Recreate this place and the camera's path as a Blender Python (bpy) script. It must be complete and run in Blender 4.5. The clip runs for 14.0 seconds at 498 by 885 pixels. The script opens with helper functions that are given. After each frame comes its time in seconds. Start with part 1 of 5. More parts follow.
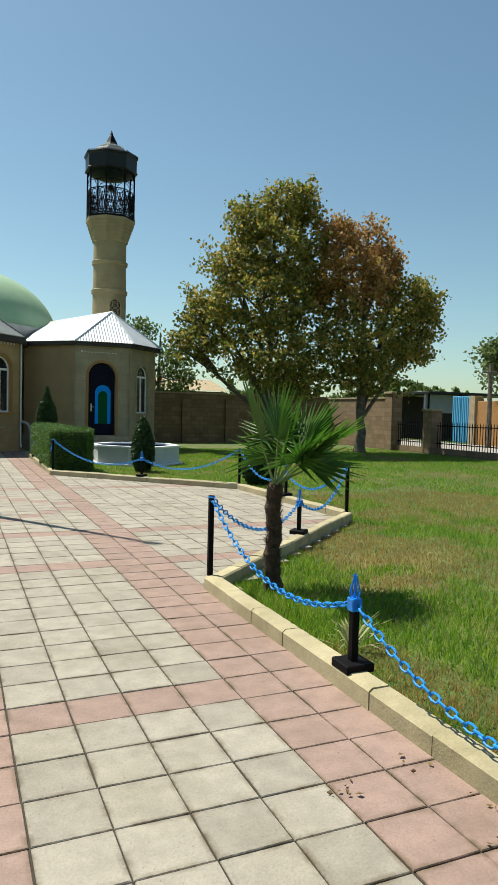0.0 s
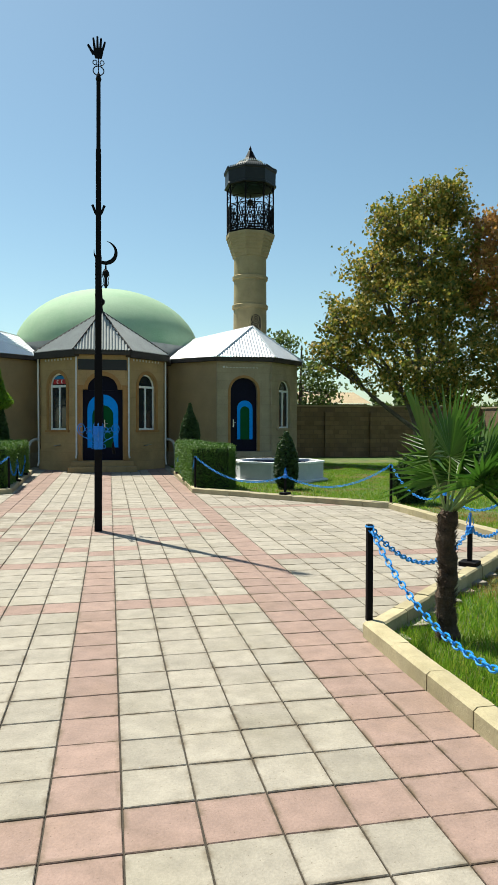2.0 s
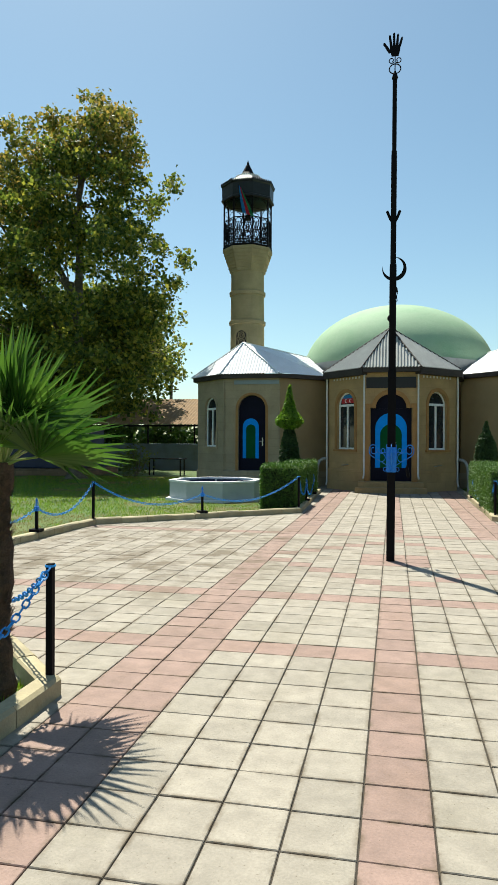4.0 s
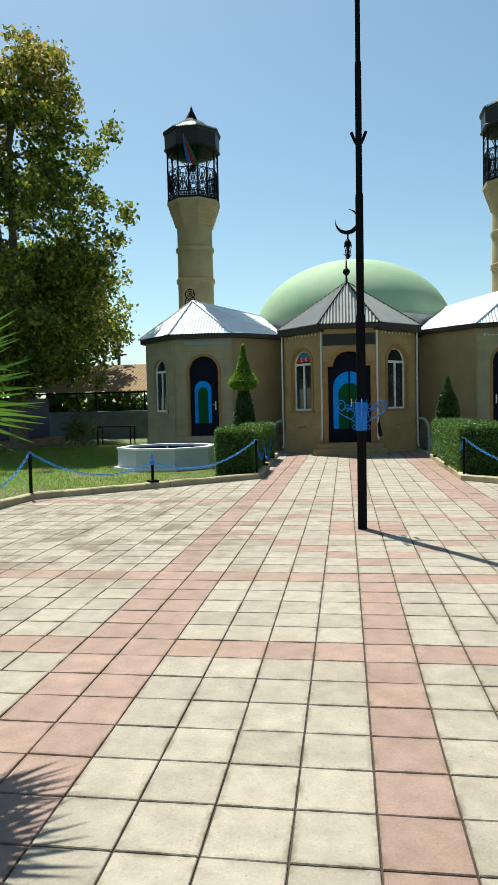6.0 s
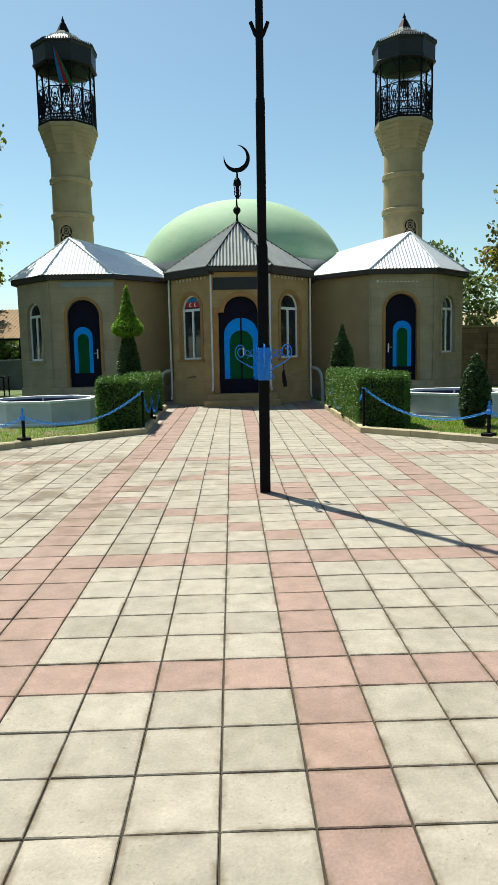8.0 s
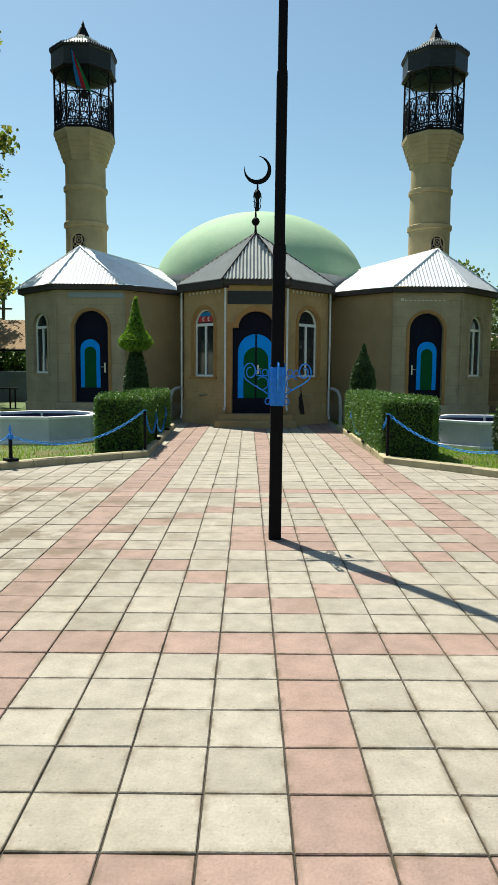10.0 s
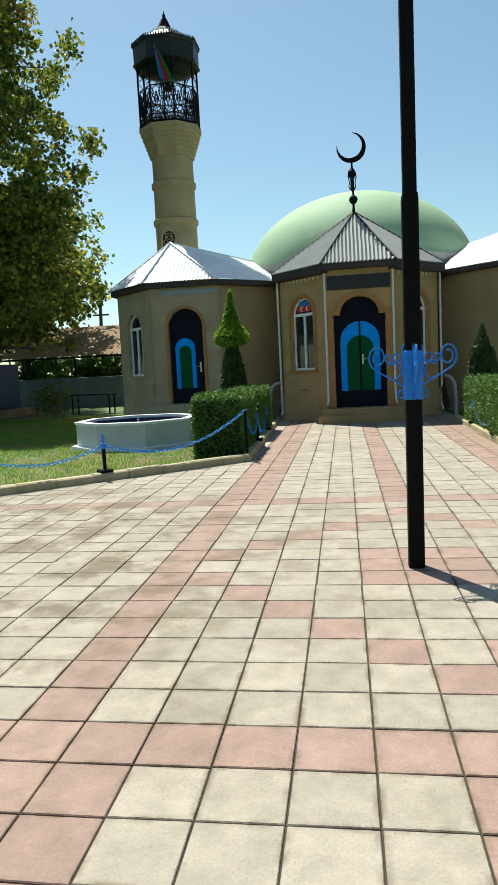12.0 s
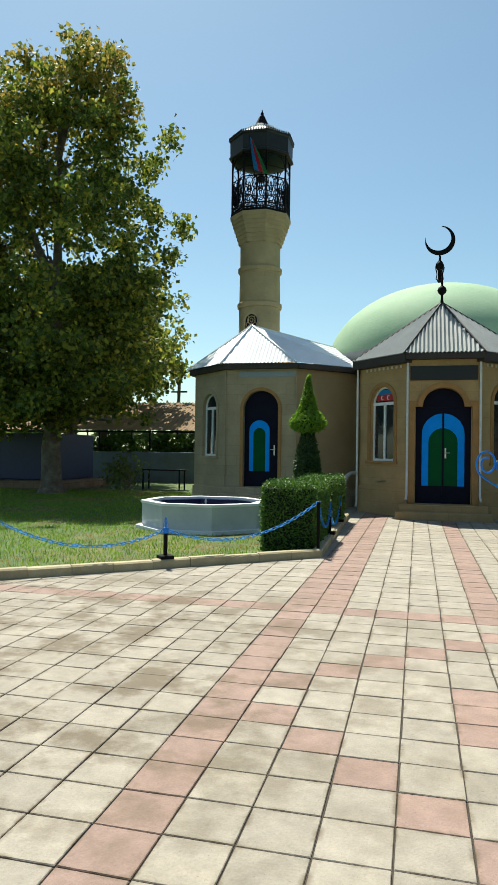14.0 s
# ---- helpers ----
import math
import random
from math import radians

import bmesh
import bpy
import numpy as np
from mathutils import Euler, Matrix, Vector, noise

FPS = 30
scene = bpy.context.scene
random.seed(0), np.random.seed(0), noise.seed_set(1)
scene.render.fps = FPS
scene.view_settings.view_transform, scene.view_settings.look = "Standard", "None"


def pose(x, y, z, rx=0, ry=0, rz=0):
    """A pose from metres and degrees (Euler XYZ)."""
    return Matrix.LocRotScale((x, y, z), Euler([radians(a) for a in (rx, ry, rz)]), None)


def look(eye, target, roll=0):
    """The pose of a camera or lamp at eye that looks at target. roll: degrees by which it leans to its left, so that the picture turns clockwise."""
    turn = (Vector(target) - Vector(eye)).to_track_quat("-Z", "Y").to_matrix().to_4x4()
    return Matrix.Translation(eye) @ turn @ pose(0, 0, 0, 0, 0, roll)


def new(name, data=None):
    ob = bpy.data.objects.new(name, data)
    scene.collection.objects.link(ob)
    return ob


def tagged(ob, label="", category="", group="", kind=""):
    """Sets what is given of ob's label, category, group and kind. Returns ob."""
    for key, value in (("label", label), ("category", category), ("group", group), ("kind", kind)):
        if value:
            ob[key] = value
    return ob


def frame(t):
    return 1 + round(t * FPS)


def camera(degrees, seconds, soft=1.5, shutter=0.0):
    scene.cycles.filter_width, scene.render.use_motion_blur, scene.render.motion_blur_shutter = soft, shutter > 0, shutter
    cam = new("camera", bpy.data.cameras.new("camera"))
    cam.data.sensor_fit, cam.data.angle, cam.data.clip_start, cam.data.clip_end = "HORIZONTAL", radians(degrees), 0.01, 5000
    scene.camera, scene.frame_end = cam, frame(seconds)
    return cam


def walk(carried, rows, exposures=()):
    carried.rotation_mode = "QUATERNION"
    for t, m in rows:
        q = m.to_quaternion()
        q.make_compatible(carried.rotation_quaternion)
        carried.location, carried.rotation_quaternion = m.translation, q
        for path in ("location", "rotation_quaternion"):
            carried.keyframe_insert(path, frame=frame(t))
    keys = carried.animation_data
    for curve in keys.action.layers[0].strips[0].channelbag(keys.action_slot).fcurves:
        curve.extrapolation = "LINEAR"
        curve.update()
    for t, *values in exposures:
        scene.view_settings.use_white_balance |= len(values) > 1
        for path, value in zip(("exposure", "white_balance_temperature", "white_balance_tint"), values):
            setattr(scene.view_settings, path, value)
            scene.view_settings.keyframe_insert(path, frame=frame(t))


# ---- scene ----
cam = camera(40.0, 14.0, soft=1.0)
PATH = [
    (0, (0.049, -6.65, 1.56), (0.841, -4.816, 1.469), 1.4),
    (0.5, (0.184, -6.411, 1.563), (0.898, -4.544, 1.49), 0.1),
    (1, (0.243, -6.205, 1.549), (0.907, -4.321, 1.453), 1.3),
    (1.5, (0.239, -5.944, 1.551), (0.869, -4.046, 1.531), 0.6),
    (2, (0.256, -5.771, 1.557), (0.655, -3.812, 1.501), 0.1),
    (2.5, (0.334, -5.536, 1.569), (0.453, -3.539, 1.567), -0.5),
    (3, (0.33, -5.368, 1.553), (0.215, -3.373, 1.474), 0.2),
    (3.5, (0.242, -5.176, 1.58), (-0.085, -3.204, 1.614), 1.2),
    (3.7, (0.19, -5.123, 1.592), (-0.231, -3.168, 1.605), 0.4),
    (5.8, (-0.072, -4.043, 1.508), (-0.355, -2.063, 1.468), -1.3),
    (6, (-0.093, -3.958, 1.497), (-0.373, -1.981, 1.392), -1.35),
    (6.5, (-0.09, -3.616, 1.462), (-0.347, -1.636, 1.353), -1.1),
    (7, (-0.11, -3.369, 1.441), (-0.315, -1.394, 1.205), 1.2),
    (7.5, (-0.214, -3.089, 1.474), (-0.235, -1.095, 1.319), -0.7),
    (8, (-0.227, -2.831, 1.452), (-0.184, -0.848, 1.196), -1.2),
    (8.2, (-0.218, -2.69, 1.441), (-0.21, -0.704, 1.209), -1.2),
    (10.3, (-0.115, -1.495, 1.476), (-0.126, 0.495, 1.27), 0.9),
    (10.5, (-0.087, -1.377, 1.458), (-0.149, 0.606, 1.203), 0.1),
    (11, (-0.149, -1.085, 1.465), (-0.12, 0.908, 1.308), -0.35),
    (11.5, (-0.292, -0.848, 1.469), (-0.369, 1.141, 1.27), -0.1),
    (12, (-0.365, -0.519, 1.448), (-0.649, 1.449, 1.233), -2.9),
    (12.5, (-0.409, -0.262, 1.454), (-0.591, 1.72, 1.254), -0.5),
    (13, (-0.536, -0.026, 1.526), (-0.629, 1.971, 1.504), -0.2),
    (13.5, (-0.538, 0.082, 1.547), (-0.808, 2.064, 1.528), 2.0),
    (14, (-0.525, 0.117, 1.529), (-1.006, 2.058, 1.554), 0.8),
]
walk(cam, [(t, look(eye, target, roll)) for t, eye, target, roll in PATH],
     [(0, 0.56, 6560, 3), (1.0, 0.64, 6560, 3), (2.5, 0.76, 6560, 3), (14, 0.76, 6560, 3)])

# ---- sky, sun ----
SUN_FROM = Vector((-2.08, 3.29, 6.9)).normalized()
world = bpy.data.worlds.new("world")
scene.world = world
world.use_nodes = True
wn = world.node_tree.nodes
sky = wn.new("ShaderNodeTexSky")
sky.sky_type, sky.sun_disc = "NISHITA", False
sky.sun_elevation = math.asin(SUN_FROM.z)
sky.sun_rotation = math.atan2(SUN_FROM.x, SUN_FROM.y)
sky.air_density, sky.dust_density, sky.ozone_density = 1.0, 0.7, 0.0
wn["Background"].inputs["Strength"].default_value = 0.079
clear = wn.new("ShaderNodeMix")
clear.data_type, clear.blend_type = "RGBA", "MULTIPLY"
clear.inputs["Factor"].default_value = 1.0
clear.inputs["B"].default_value = (0.88, 1.015, 1.0, 1)
world.node_tree.links.new(sky.outputs[0], clear.inputs["A"])
world.node_tree.links.new(clear.outputs["Result"], wn["Background"].inputs["Color"])
sun = new("sun", bpy.data.lights.new("sun", "SUN"))
sun.data.energy, sun.data.angle, sun.data.color = 5.0, radians(0.55), (1.0, 0.95, 0.86)
sun.matrix_world = look((0, 0, 30), Vector((0, 0, 30)) - SUN_FROM)


# ---- materials ----
def material(name, base, rough=0.8, metal=0.0, spread=0.12, scale=6.0, grain=60.0, bump=0.15, dist=0.01, tint=None, tint_amount=0.0,
             tint_scale=1.2, per=None, per_amount=0.12, spec=0.4):
    """Base colour with large stains, fine grain, relief and, with per, a shift from piece to piece."""
    m = bpy.data.materials.new(name)
    m.use_nodes = True
    nt = m.node_tree
    bsdf = nt.nodes["Principled BSDF"]
    link = nt.links.new
    def noise_tex(s, detail=5.0):
        n = nt.nodes.new("ShaderNodeTexNoise")
        n.inputs["Scale"].default_value, n.inputs["Detail"].default_value, n.inputs["Roughness"].default_value = s, detail, 0.62
        link(geo.outputs["Position"], n.inputs["Vector"])
        return n
    geo = nt.nodes.new("ShaderNodeNewGeometry")
    large, fine = noise_tex(scale), noise_tex(grain, 3.0)
    ramp = nt.nodes.new("ShaderNodeMapRange")
    ramp.inputs["From Min"].default_value, ramp.inputs["From Max"].default_value = 0.3, 0.7
    ramp.inputs["To Min"].default_value, ramp.inputs["To Max"].default_value = 1.0 - spread, 1.0 + spread
    link(large.outputs["Fac"], ramp.inputs["Value"])
    ramp2 = nt.nodes.new("ShaderNodeMapRange")
    ramp2.inputs["From Min"].default_value, ramp2.inputs["From Max"].default_value = 0.3, 0.7
    ramp2.inputs["To Min"].default_value, ramp2.inputs["To Max"].default_value = 1.0 - spread * 0.6, 1.0 + spread * 0.6
    link(fine.outputs["Fac"], ramp2.inputs["Value"])
    mul = nt.nodes.new("ShaderNodeMath")
    mul.operation = "MULTIPLY"
    link(ramp.outputs[0], mul.inputs[0])
    link(ramp2.outputs[0], mul.inputs[1])
    value = mul.outputs[0]
    if per:
        src = nt.nodes.new("ShaderNodeObjectInfo") if per == "object" else geo
        rnd = src.outputs["Random" if per == "object" else "Random Per Island"]
        pr = nt.nodes.new("ShaderNodeMapRange")
        pr.inputs["To Min"].default_value, pr.inputs["To Max"].default_value = 1.0 - per_amount, 1.0 + per_amount
        link(rnd, pr.inputs["Value"])
        m2 = nt.nodes.new("ShaderNodeMath")
        m2.operation = "MULTIPLY"
        link(value, m2.inputs[0])
        link(pr.outputs[0], m2.inputs[1])
        value = m2.outputs[0]
    colour = nt.nodes.new("ShaderNodeMix")
    colour.data_type = "RGBA"
    colour.inputs["A"].default_value = (*base, 1)
    colour.inputs["B"].default_value = (*(tint or base), 1)
    colour.inputs["Factor"].default_value = 0.0
    if tint:
        tn = noise_tex(tint_scale, 6.0)
        tr = nt.nodes.new("ShaderNodeMapRange")
        tr.inputs["From Min"].default_value, tr.inputs["From Max"].default_value = 0.48, 0.68
        tr.inputs["To Max"].default_value = tint_amount
        link(tn.outputs["Fac"], tr.inputs["Value"])
        link(tr.outputs[0], colour.inputs["Factor"])
    scaled = nt.nodes.new("ShaderNodeVectorMath")
    scaled.operation = "SCALE"
    link(colour.outputs["Result"], scaled.inputs[0])
    link(value, scaled.inputs["Scale"])
    link(scaled.outputs[0], bsdf.inputs["Base Color"])
    bsdf.inputs["Roughness"].default_value, bsdf.inputs["Metallic"].default_value = rough, metal
    bsdf.inputs["Specular IOR Level"].default_value = spec
    bn = nt.nodes.new("ShaderNodeBump")
    bn.inputs["Strength"].default_value, bn.inputs["Distance"].default_value = bump, dist
    link(fine.outputs["Fac"], bn.inputs["Height"])
    link(bn.outputs[0], bsdf.inputs["Normal"])
    return m


def leafy(name, colours, through_light=0.35, rough=0.55):
    """Leaves: each its own shade out of a few, with some light passing through."""
    m = bpy.data.materials.new(name)
    m.use_nodes = True
    nt = m.node_tree
    bsdf = nt.nodes["Principled BSDF"]
    geo = nt.nodes.new("ShaderNodeNewGeometry")
    ramp = nt.nodes.new("ShaderNodeValToRGB")
    el = ramp.color_ramp.elements
    while len(el) < len(colours):
        el.new(0.5)
    for k, c in enumerate(colours):
        el[k].position, el[k].color = k / max(1, len(colours) - 1), (*c, 1)
    nt.links.new(geo.outputs["Random Per Island"], ramp.inputs[0])
    nt.links.new(ramp.outputs[0], bsdf.inputs["Base Color"])
    bsdf.inputs["Roughness"].default_value = rough
    tr = nt.nodes.new("ShaderNodeBsdfTranslucent")
    nt.links.new(ramp.outputs[0], tr.inputs[0])
    mix = nt.nodes.new("ShaderNodeMixShader")
    mix.inputs[0].default_value = through_light
    nt.links.new(bsdf.outputs[0], mix.inputs[1])
    nt.links.new(tr.outputs[0], mix.inputs[2])
    nt.links.new(mix.outputs[0], nt.nodes["Material Output"].inputs[0])
    return m


def masonry(name, base, mortar, width, height, joint=0.008, rough=0.9, shift=0.5, variety=0.1):
    """Coursed stone or brick, laid in upright courses whichever way the wall faces."""
    m = material(name, base, rough=rough, spread=0.14, scale=2.2, grain=45, bump=0.25)
    nt = m.node_tree
    bsdf = nt.nodes["Principled BSDF"]
    geo = nt.nodes.new("ShaderNodeNewGeometry")
    sep = nt.nodes.new("ShaderNodeSeparateXYZ")
    nt.links.new(geo.outputs["Position"], sep.inputs[0])
    add = nt.nodes.new("ShaderNodeMath")
    nt.links.new(sep.outputs[0], add.inputs[0])
    nt.links.new(sep.outputs[1], add.inputs[1])
    com = nt.nodes.new("ShaderNodeCombineXYZ")
    nt.links.new(add.outputs[0], com.inputs[0])
    nt.links.new(sep.outputs[2], com.inputs[1])
    br = nt.nodes.new("ShaderNodeTexBrick")
    br.offset = shift
    for key, v in (("Scale", 1.0), ("Mortar Size", joint), ("Brick Width", width), ("Row Height", height), ("Mortar Smooth", 0.3)):
        br.inputs[key].default_value = v
    br.inputs["Color1"].default_value = (1 - variety, 1 - variety, 1 - variety, 1)
    br.inputs["Color2"].default_value = (1 + variety, 1 + variety, 1 + variety, 1)
    br.inputs["Mortar"].default_value = (*[a / b for a, b in zip(mortar, base)], 1)
    nt.links.new(com.outputs[0], br.inputs["Vector"])
    old = bsdf.inputs["Base Color"].links[0].from_socket
    mul = nt.nodes.new("ShaderNodeVectorMath")
    mul.operation = "MULTIPLY"
    nt.links.new(old, mul.inputs[0])
    nt.links.new(br.outputs["Color"], mul.inputs[1])
    nt.links.new(mul.outputs[0], bsdf.inputs["Base Color"])
    return m


M = {}
M["tile_cream"] = material("concrete_tile_cream", (0.290, 0.255, 0.208), spread=0.16, scale=7, grain=80, bump=0.5, dist=0.006, tint=(0.205, 0.178, 0.128), tint_amount=0.5, tint_scale=1.1, per="object", per_amount=0.10)
M["tile_pink"] = material("concrete_tile_pink", (0.262, 0.176, 0.145), spread=0.16, scale=7, grain=80, bump=0.5, dist=0.006, tint=(0.212, 0.138, 0.102), tint_amount=0.6, tint_scale=1.1, per="object", per_amount=0.08)
M["tile_cream_far"] = material("concrete_tile_cream_joined", (0.290, 0.255, 0.208), spread=0.16, scale=7, grain=80, bump=0.5, dist=0.006, tint=(0.205, 0.178, 0.128), tint_amount=0.5, tint_scale=1.1, per="island", per_amount=0.10)
M["tile_pink_far"] = material("concrete_tile_pink_joined", (0.262, 0.176, 0.145), spread=0.16, scale=7, grain=80, bump=0.5, dist=0.006, tint=(0.212, 0.138, 0.102), tint_amount=0.6, tint_scale=1.1, per="island", per_amount=0.08)
M["joint"] = material("joint_soil", (0.034, 0.025, 0.015), spread=0.3, scale=12, bump=0.5)
M["kerb"] = material("limestone_kerb", (0.370, 0.312, 0.190), spread=0.16, scale=5, grain=70, bump=0.5, dist=0.006, tint=(0.30, 0.25, 0.13), tint_amount=0.6, tint_scale=3, per="object", per_amount=0.1)
M["lawn"] = material("lawn_soil", (0.060, 0.105, 0.014), spread=0.45, scale=2.5, grain=35, bump=0.8, dist=0.03, tint=(0.185, 0.130, 0.048), tint_amount=0.6, tint_scale=0.35)
M["blade"] = leafy("grass_blades", [(0.080, 0.190, 0.011), (0.140, 0.280, 0.018), (0.215, 0.360, 0.027), (0.350, 0.360, 0.055)], 0.55)
M["blade_dry"] = leafy("dry_grass_blades", [(0.330, 0.205, 0.060), (0.420, 0.265, 0.085), (0.230, 0.230, 0.040), (0.430, 0.310, 0.115)], 0.45)
M["stone"] = masonry("tan_stone_wall", (0.40, 0.262, 0.120), (0.335, 0.215, 0.10), 0.62, 0.30, 0.006, variety=0.05)
M["plaster"] = material("beige_render_wall", (0.36, 0.255, 0.135), spread=0.10, scale=1.3, grain=40, bump=0.2, tint=(0.26, 0.19, 0.105), tint_amount=0.5, tint_scale=0.7)
M["stone_pale"] = masonry("pale_stone_wall", (0.355, 0.280, 0.180), (0.285, 0.220, 0.140), 0.55, 0.28, 0.006, variety=0.05)
M["trim_brown"] = material("brown_stone_moulding", (0.34, 0.175, 0.060), spread=0.15, scale=5, grain=50, bump=0.3)
M["roof"] = material("zinc_sheet_roof", (0.66, 0.67, 0.69), rough=0.45, metal=0.25, spread=0.08, scale=2, grain=20, bump=0.05, spec=0.5)
M["roof_grey"] = material("weathered_grey_sheet_roof", (0.33, 0.34, 0.33), rough=0.55, metal=0.15, spread=0.12, scale=2, grain=20, bump=0.05)
M["fascia"] = material("dark_brown_eaves", (0.035, 0.026, 0.022), rough=0.6, spread=0.2)
M["dome"] = material("pale_green_dome_paint", (0.290, 0.425, 0.275), rough=0.8, spread=0.05, scale=1.0, grain=14, bump=0.25, dist=0.03, tint=(0.215, 0.385, 0.225), tint_amount=0.6, tint_scale=0.8)
M["minaret"] = masonry("minaret_stone", (0.325, 0.258, 0.142), (0.288, 0.226, 0.120), 0.7, 0.42, 0.004, variety=0.04)
M["iron"] = material("black_painted_iron", (0.006, 0.005, 0.006), rough=0.6, spread=0.2, scale=10, bump=0.1, spec=0.08)
M["cap"] = material("dark_bronze_sheet", (0.012, 0.013, 0.012), rough=0.45, metal=0.0, spread=0.25, scale=4, spec=0.3)
M["cap_under"] = material("dark_green_soffit", (0.010, 0.026, 0.022), rough=0.6, spread=0.2, spec=0.2)
M["blue"] = material("blue_enamel_paint", (0.008, 0.19, 0.66), rough=0.4, spread=0.15, scale=25, grain=140, bump=0.1, tint=(0.01, 0.11, 0.36), tint_amount=0.5, tint_scale=14)
M["chain_blue"] = material("blue_painted_chain", (0.012, 0.24, 0.66), rough=0.6, spread=0.15, scale=30, tint=(0.015, 0.13, 0.40), tint_amount=0.5, tint_scale=20)
M["door_dark"] = material("near_black_navy_door", (0.006, 0.006, 0.017), rough=0.5, spread=0.2, bump=0.08, spec=0.08)
M["door_blue"] = material("bright_blue_door_paint", (0.004, 0.27, 0.86), rough=0.5, spread=0.08, bump=0.05, spec=0.1)
M["door_green"] = material("dark_green_door_paint", (0.001, 0.075, 0.020), rough=0.5, spread=0.1, bump=0.05, spec=0.08)
M["white"] = material("white_plastic", (0.78, 0.78, 0.76), rough=0.4, spread=0.04, bump=0.03)
M["pipe"] = material("whitewashed_downpipe", (0.62, 0.60, 0.56), rough=0.5, spread=0.1)
M["steel"] = material("brushed_steel", (0.55, 0.54, 0.50), rough=0.3, metal=0.9, spread=0.05)
M["glass"] = material("dark_window_glass", (0.02, 0.024, 0.028), rough=0.06, spread=0.1, bump=0.0, spec=0.6)
M["sign"] = material("black_sign_board", (0.012, 0.011, 0.013), rough=0.5)
M["gold"] = material("dull_gold_lettering", (0.36, 0.25, 0.09), rough=0.5)
M["basin"] = material("grey_white_basin_plaster", (0.50, 0.51, 0.52), spread=0.08, scale=3, bump=0.2, tint=(0.38, 0.38, 0.38), tint_amount=0.5)
M["basin_rim"] = material("white_basin_rim", (0.74, 0.74, 0.74), spread=0.06, scale=4, bump=0.1)
M["basin_in"] = material("dark_blue_basin_tiles", (0.01, 0.009, 0.05), rough=0.35, spread=0.2, scale=9)
M["brick"] = masonry("brown_perimeter_wall", (0.215, 0.145, 0.088), (0.15, 0.105, 0.07), 0.42, 0.21, 0.012, variety=0.16)
M["bark"] = material("grey_brown_bark", (0.12, 0.095, 0.07), spread=0.35, scale=5, grain=30, bump=0.8, dist=0.03, tint=(0.22, 0.20, 0.16), tint_amount=0.6, tint_scale=4)
M["fibre"] = material("brown_palm_fibre", (0.085, 0.052, 0.032), spread=0.4, scale=18, grain=90, bump=1.0, dist=0.02)
M["palm"] = leafy("fan_palm_leaf", [(0.036, 0.105, 0.011), (0.062, 0.150, 0.016), (0.105, 0.200, 0.028)], 0.45, 0.4)
M["palm_dry"] = leafy("dry_palm_leaf", [(0.30, 0.27, 0.13), (0.24, 0.26, 0.10), (0.36, 0.30, 0.16)], 0.3)
M["stalk"] = material("palm_stalk", (0.20, 0.25, 0.07), rough=0.5, spread=0.15)
M["hedge"] = leafy("clipped_hedge_leaves", [(0.030, 0.085, 0.008), (0.062, 0.150, 0.012), (0.130, 0.235, 0.022)], 0.22)
# near-black filler: the shade deep among the leaves, put into the colour
M["shade_core"] = material("hedge_shade", (0.006, 0.012, 0.003), spread=0.4, scale=20, bump=0.6)
M["conifer"] = leafy("conifer_sprays", [(0.016, 0.042, 0.008), (0.030, 0.066, 0.012), (0.050, 0.095, 0.018)], 0.2)
M["conifer_fresh"] = leafy("fresh_conifer_sprays", [(0.10, 0.21, 0.012), (0.15, 0.28, 0.018), (0.20, 0.33, 0.032)], 0.45)
M["plane_green"] = leafy("plane_tree_leaves", [(0.040, 0.074, 0.011), (0.090, 0.138, 0.018), (0.195, 0.232, 0.030), (0.400, 0.365, 0.052)], 0.52)
M["plane_olive"] = leafy("turning_plane_leaves", [(0.072, 0.110, 0.018), (0.160, 0.180, 0.030), (0.310, 0.265, 0.046), (0.480, 0.320, 0.070)], 0.46)
M["plane_rust"] = leafy("rust_plane_leaves", [(0.230, 0.118, 0.040), (0.380, 0.190, 0.062), (0.560, 0.320, 0.100), (0.190, 0.185, 0.036)], 0.46)
M["far_leaf"] = leafy("far_tree_leaves", [(0.060, 0.098, 0.024), (0.105, 0.150, 0.038), (0.150, 0.195, 0.045)], 0.45)
M["shed_roof"] = material("rusty_brown_sheet_roof", (0.215, 0.128, 0.052), rough=0.8, spread=0.18, scale=1.5, grain=12)
M["blue_wall"] = material("faded_blue_wall_paint", (0.125, 0.175, 0.225), spread=0.15, scale=1.5, tint=(0.09, 0.11, 0.12), tint_amount=0.6)
M["navy_wall"] = material("dark_blue_booth_paint", (0.02, 0.03, 0.085), rough=0.5, spread=0.15)
M["road"] = material("dusty_road", (0.30, 0.27, 0.24), spread=0.15, scale=1.0, bump=0.4)
M["grey_paint"] = material("grey_blue_shed_paint", (0.27, 0.31, 0.34), spread=0.1, scale=1.5)
M["leaf_litter"] = leafy("fallen_dry_leaves", [(0.10, 0.06, 0.025), (0.16, 0.10, 0.04), (0.22, 0.15, 0.06)], 0.1)
M["red"] = material("red_glass", (0.45, 0.02, 0.025), rough=0.3, spread=0.1)
M["flag_blue"] = material("blue_cloth", (0.02, 0.20, 0.46), rough=0.8)
M["gate_blue"] = material("light_blue_gate_paint", (0.10, 0.36, 0.56), rough=0.5, spread=0.1)
M["flag_red"] = material("red_cloth", (0.42, 0.015, 0.03), rough=0.8)
M["flag_green"] = material("green_cloth", (0.02, 0.20, 0.07), rough=0.8)


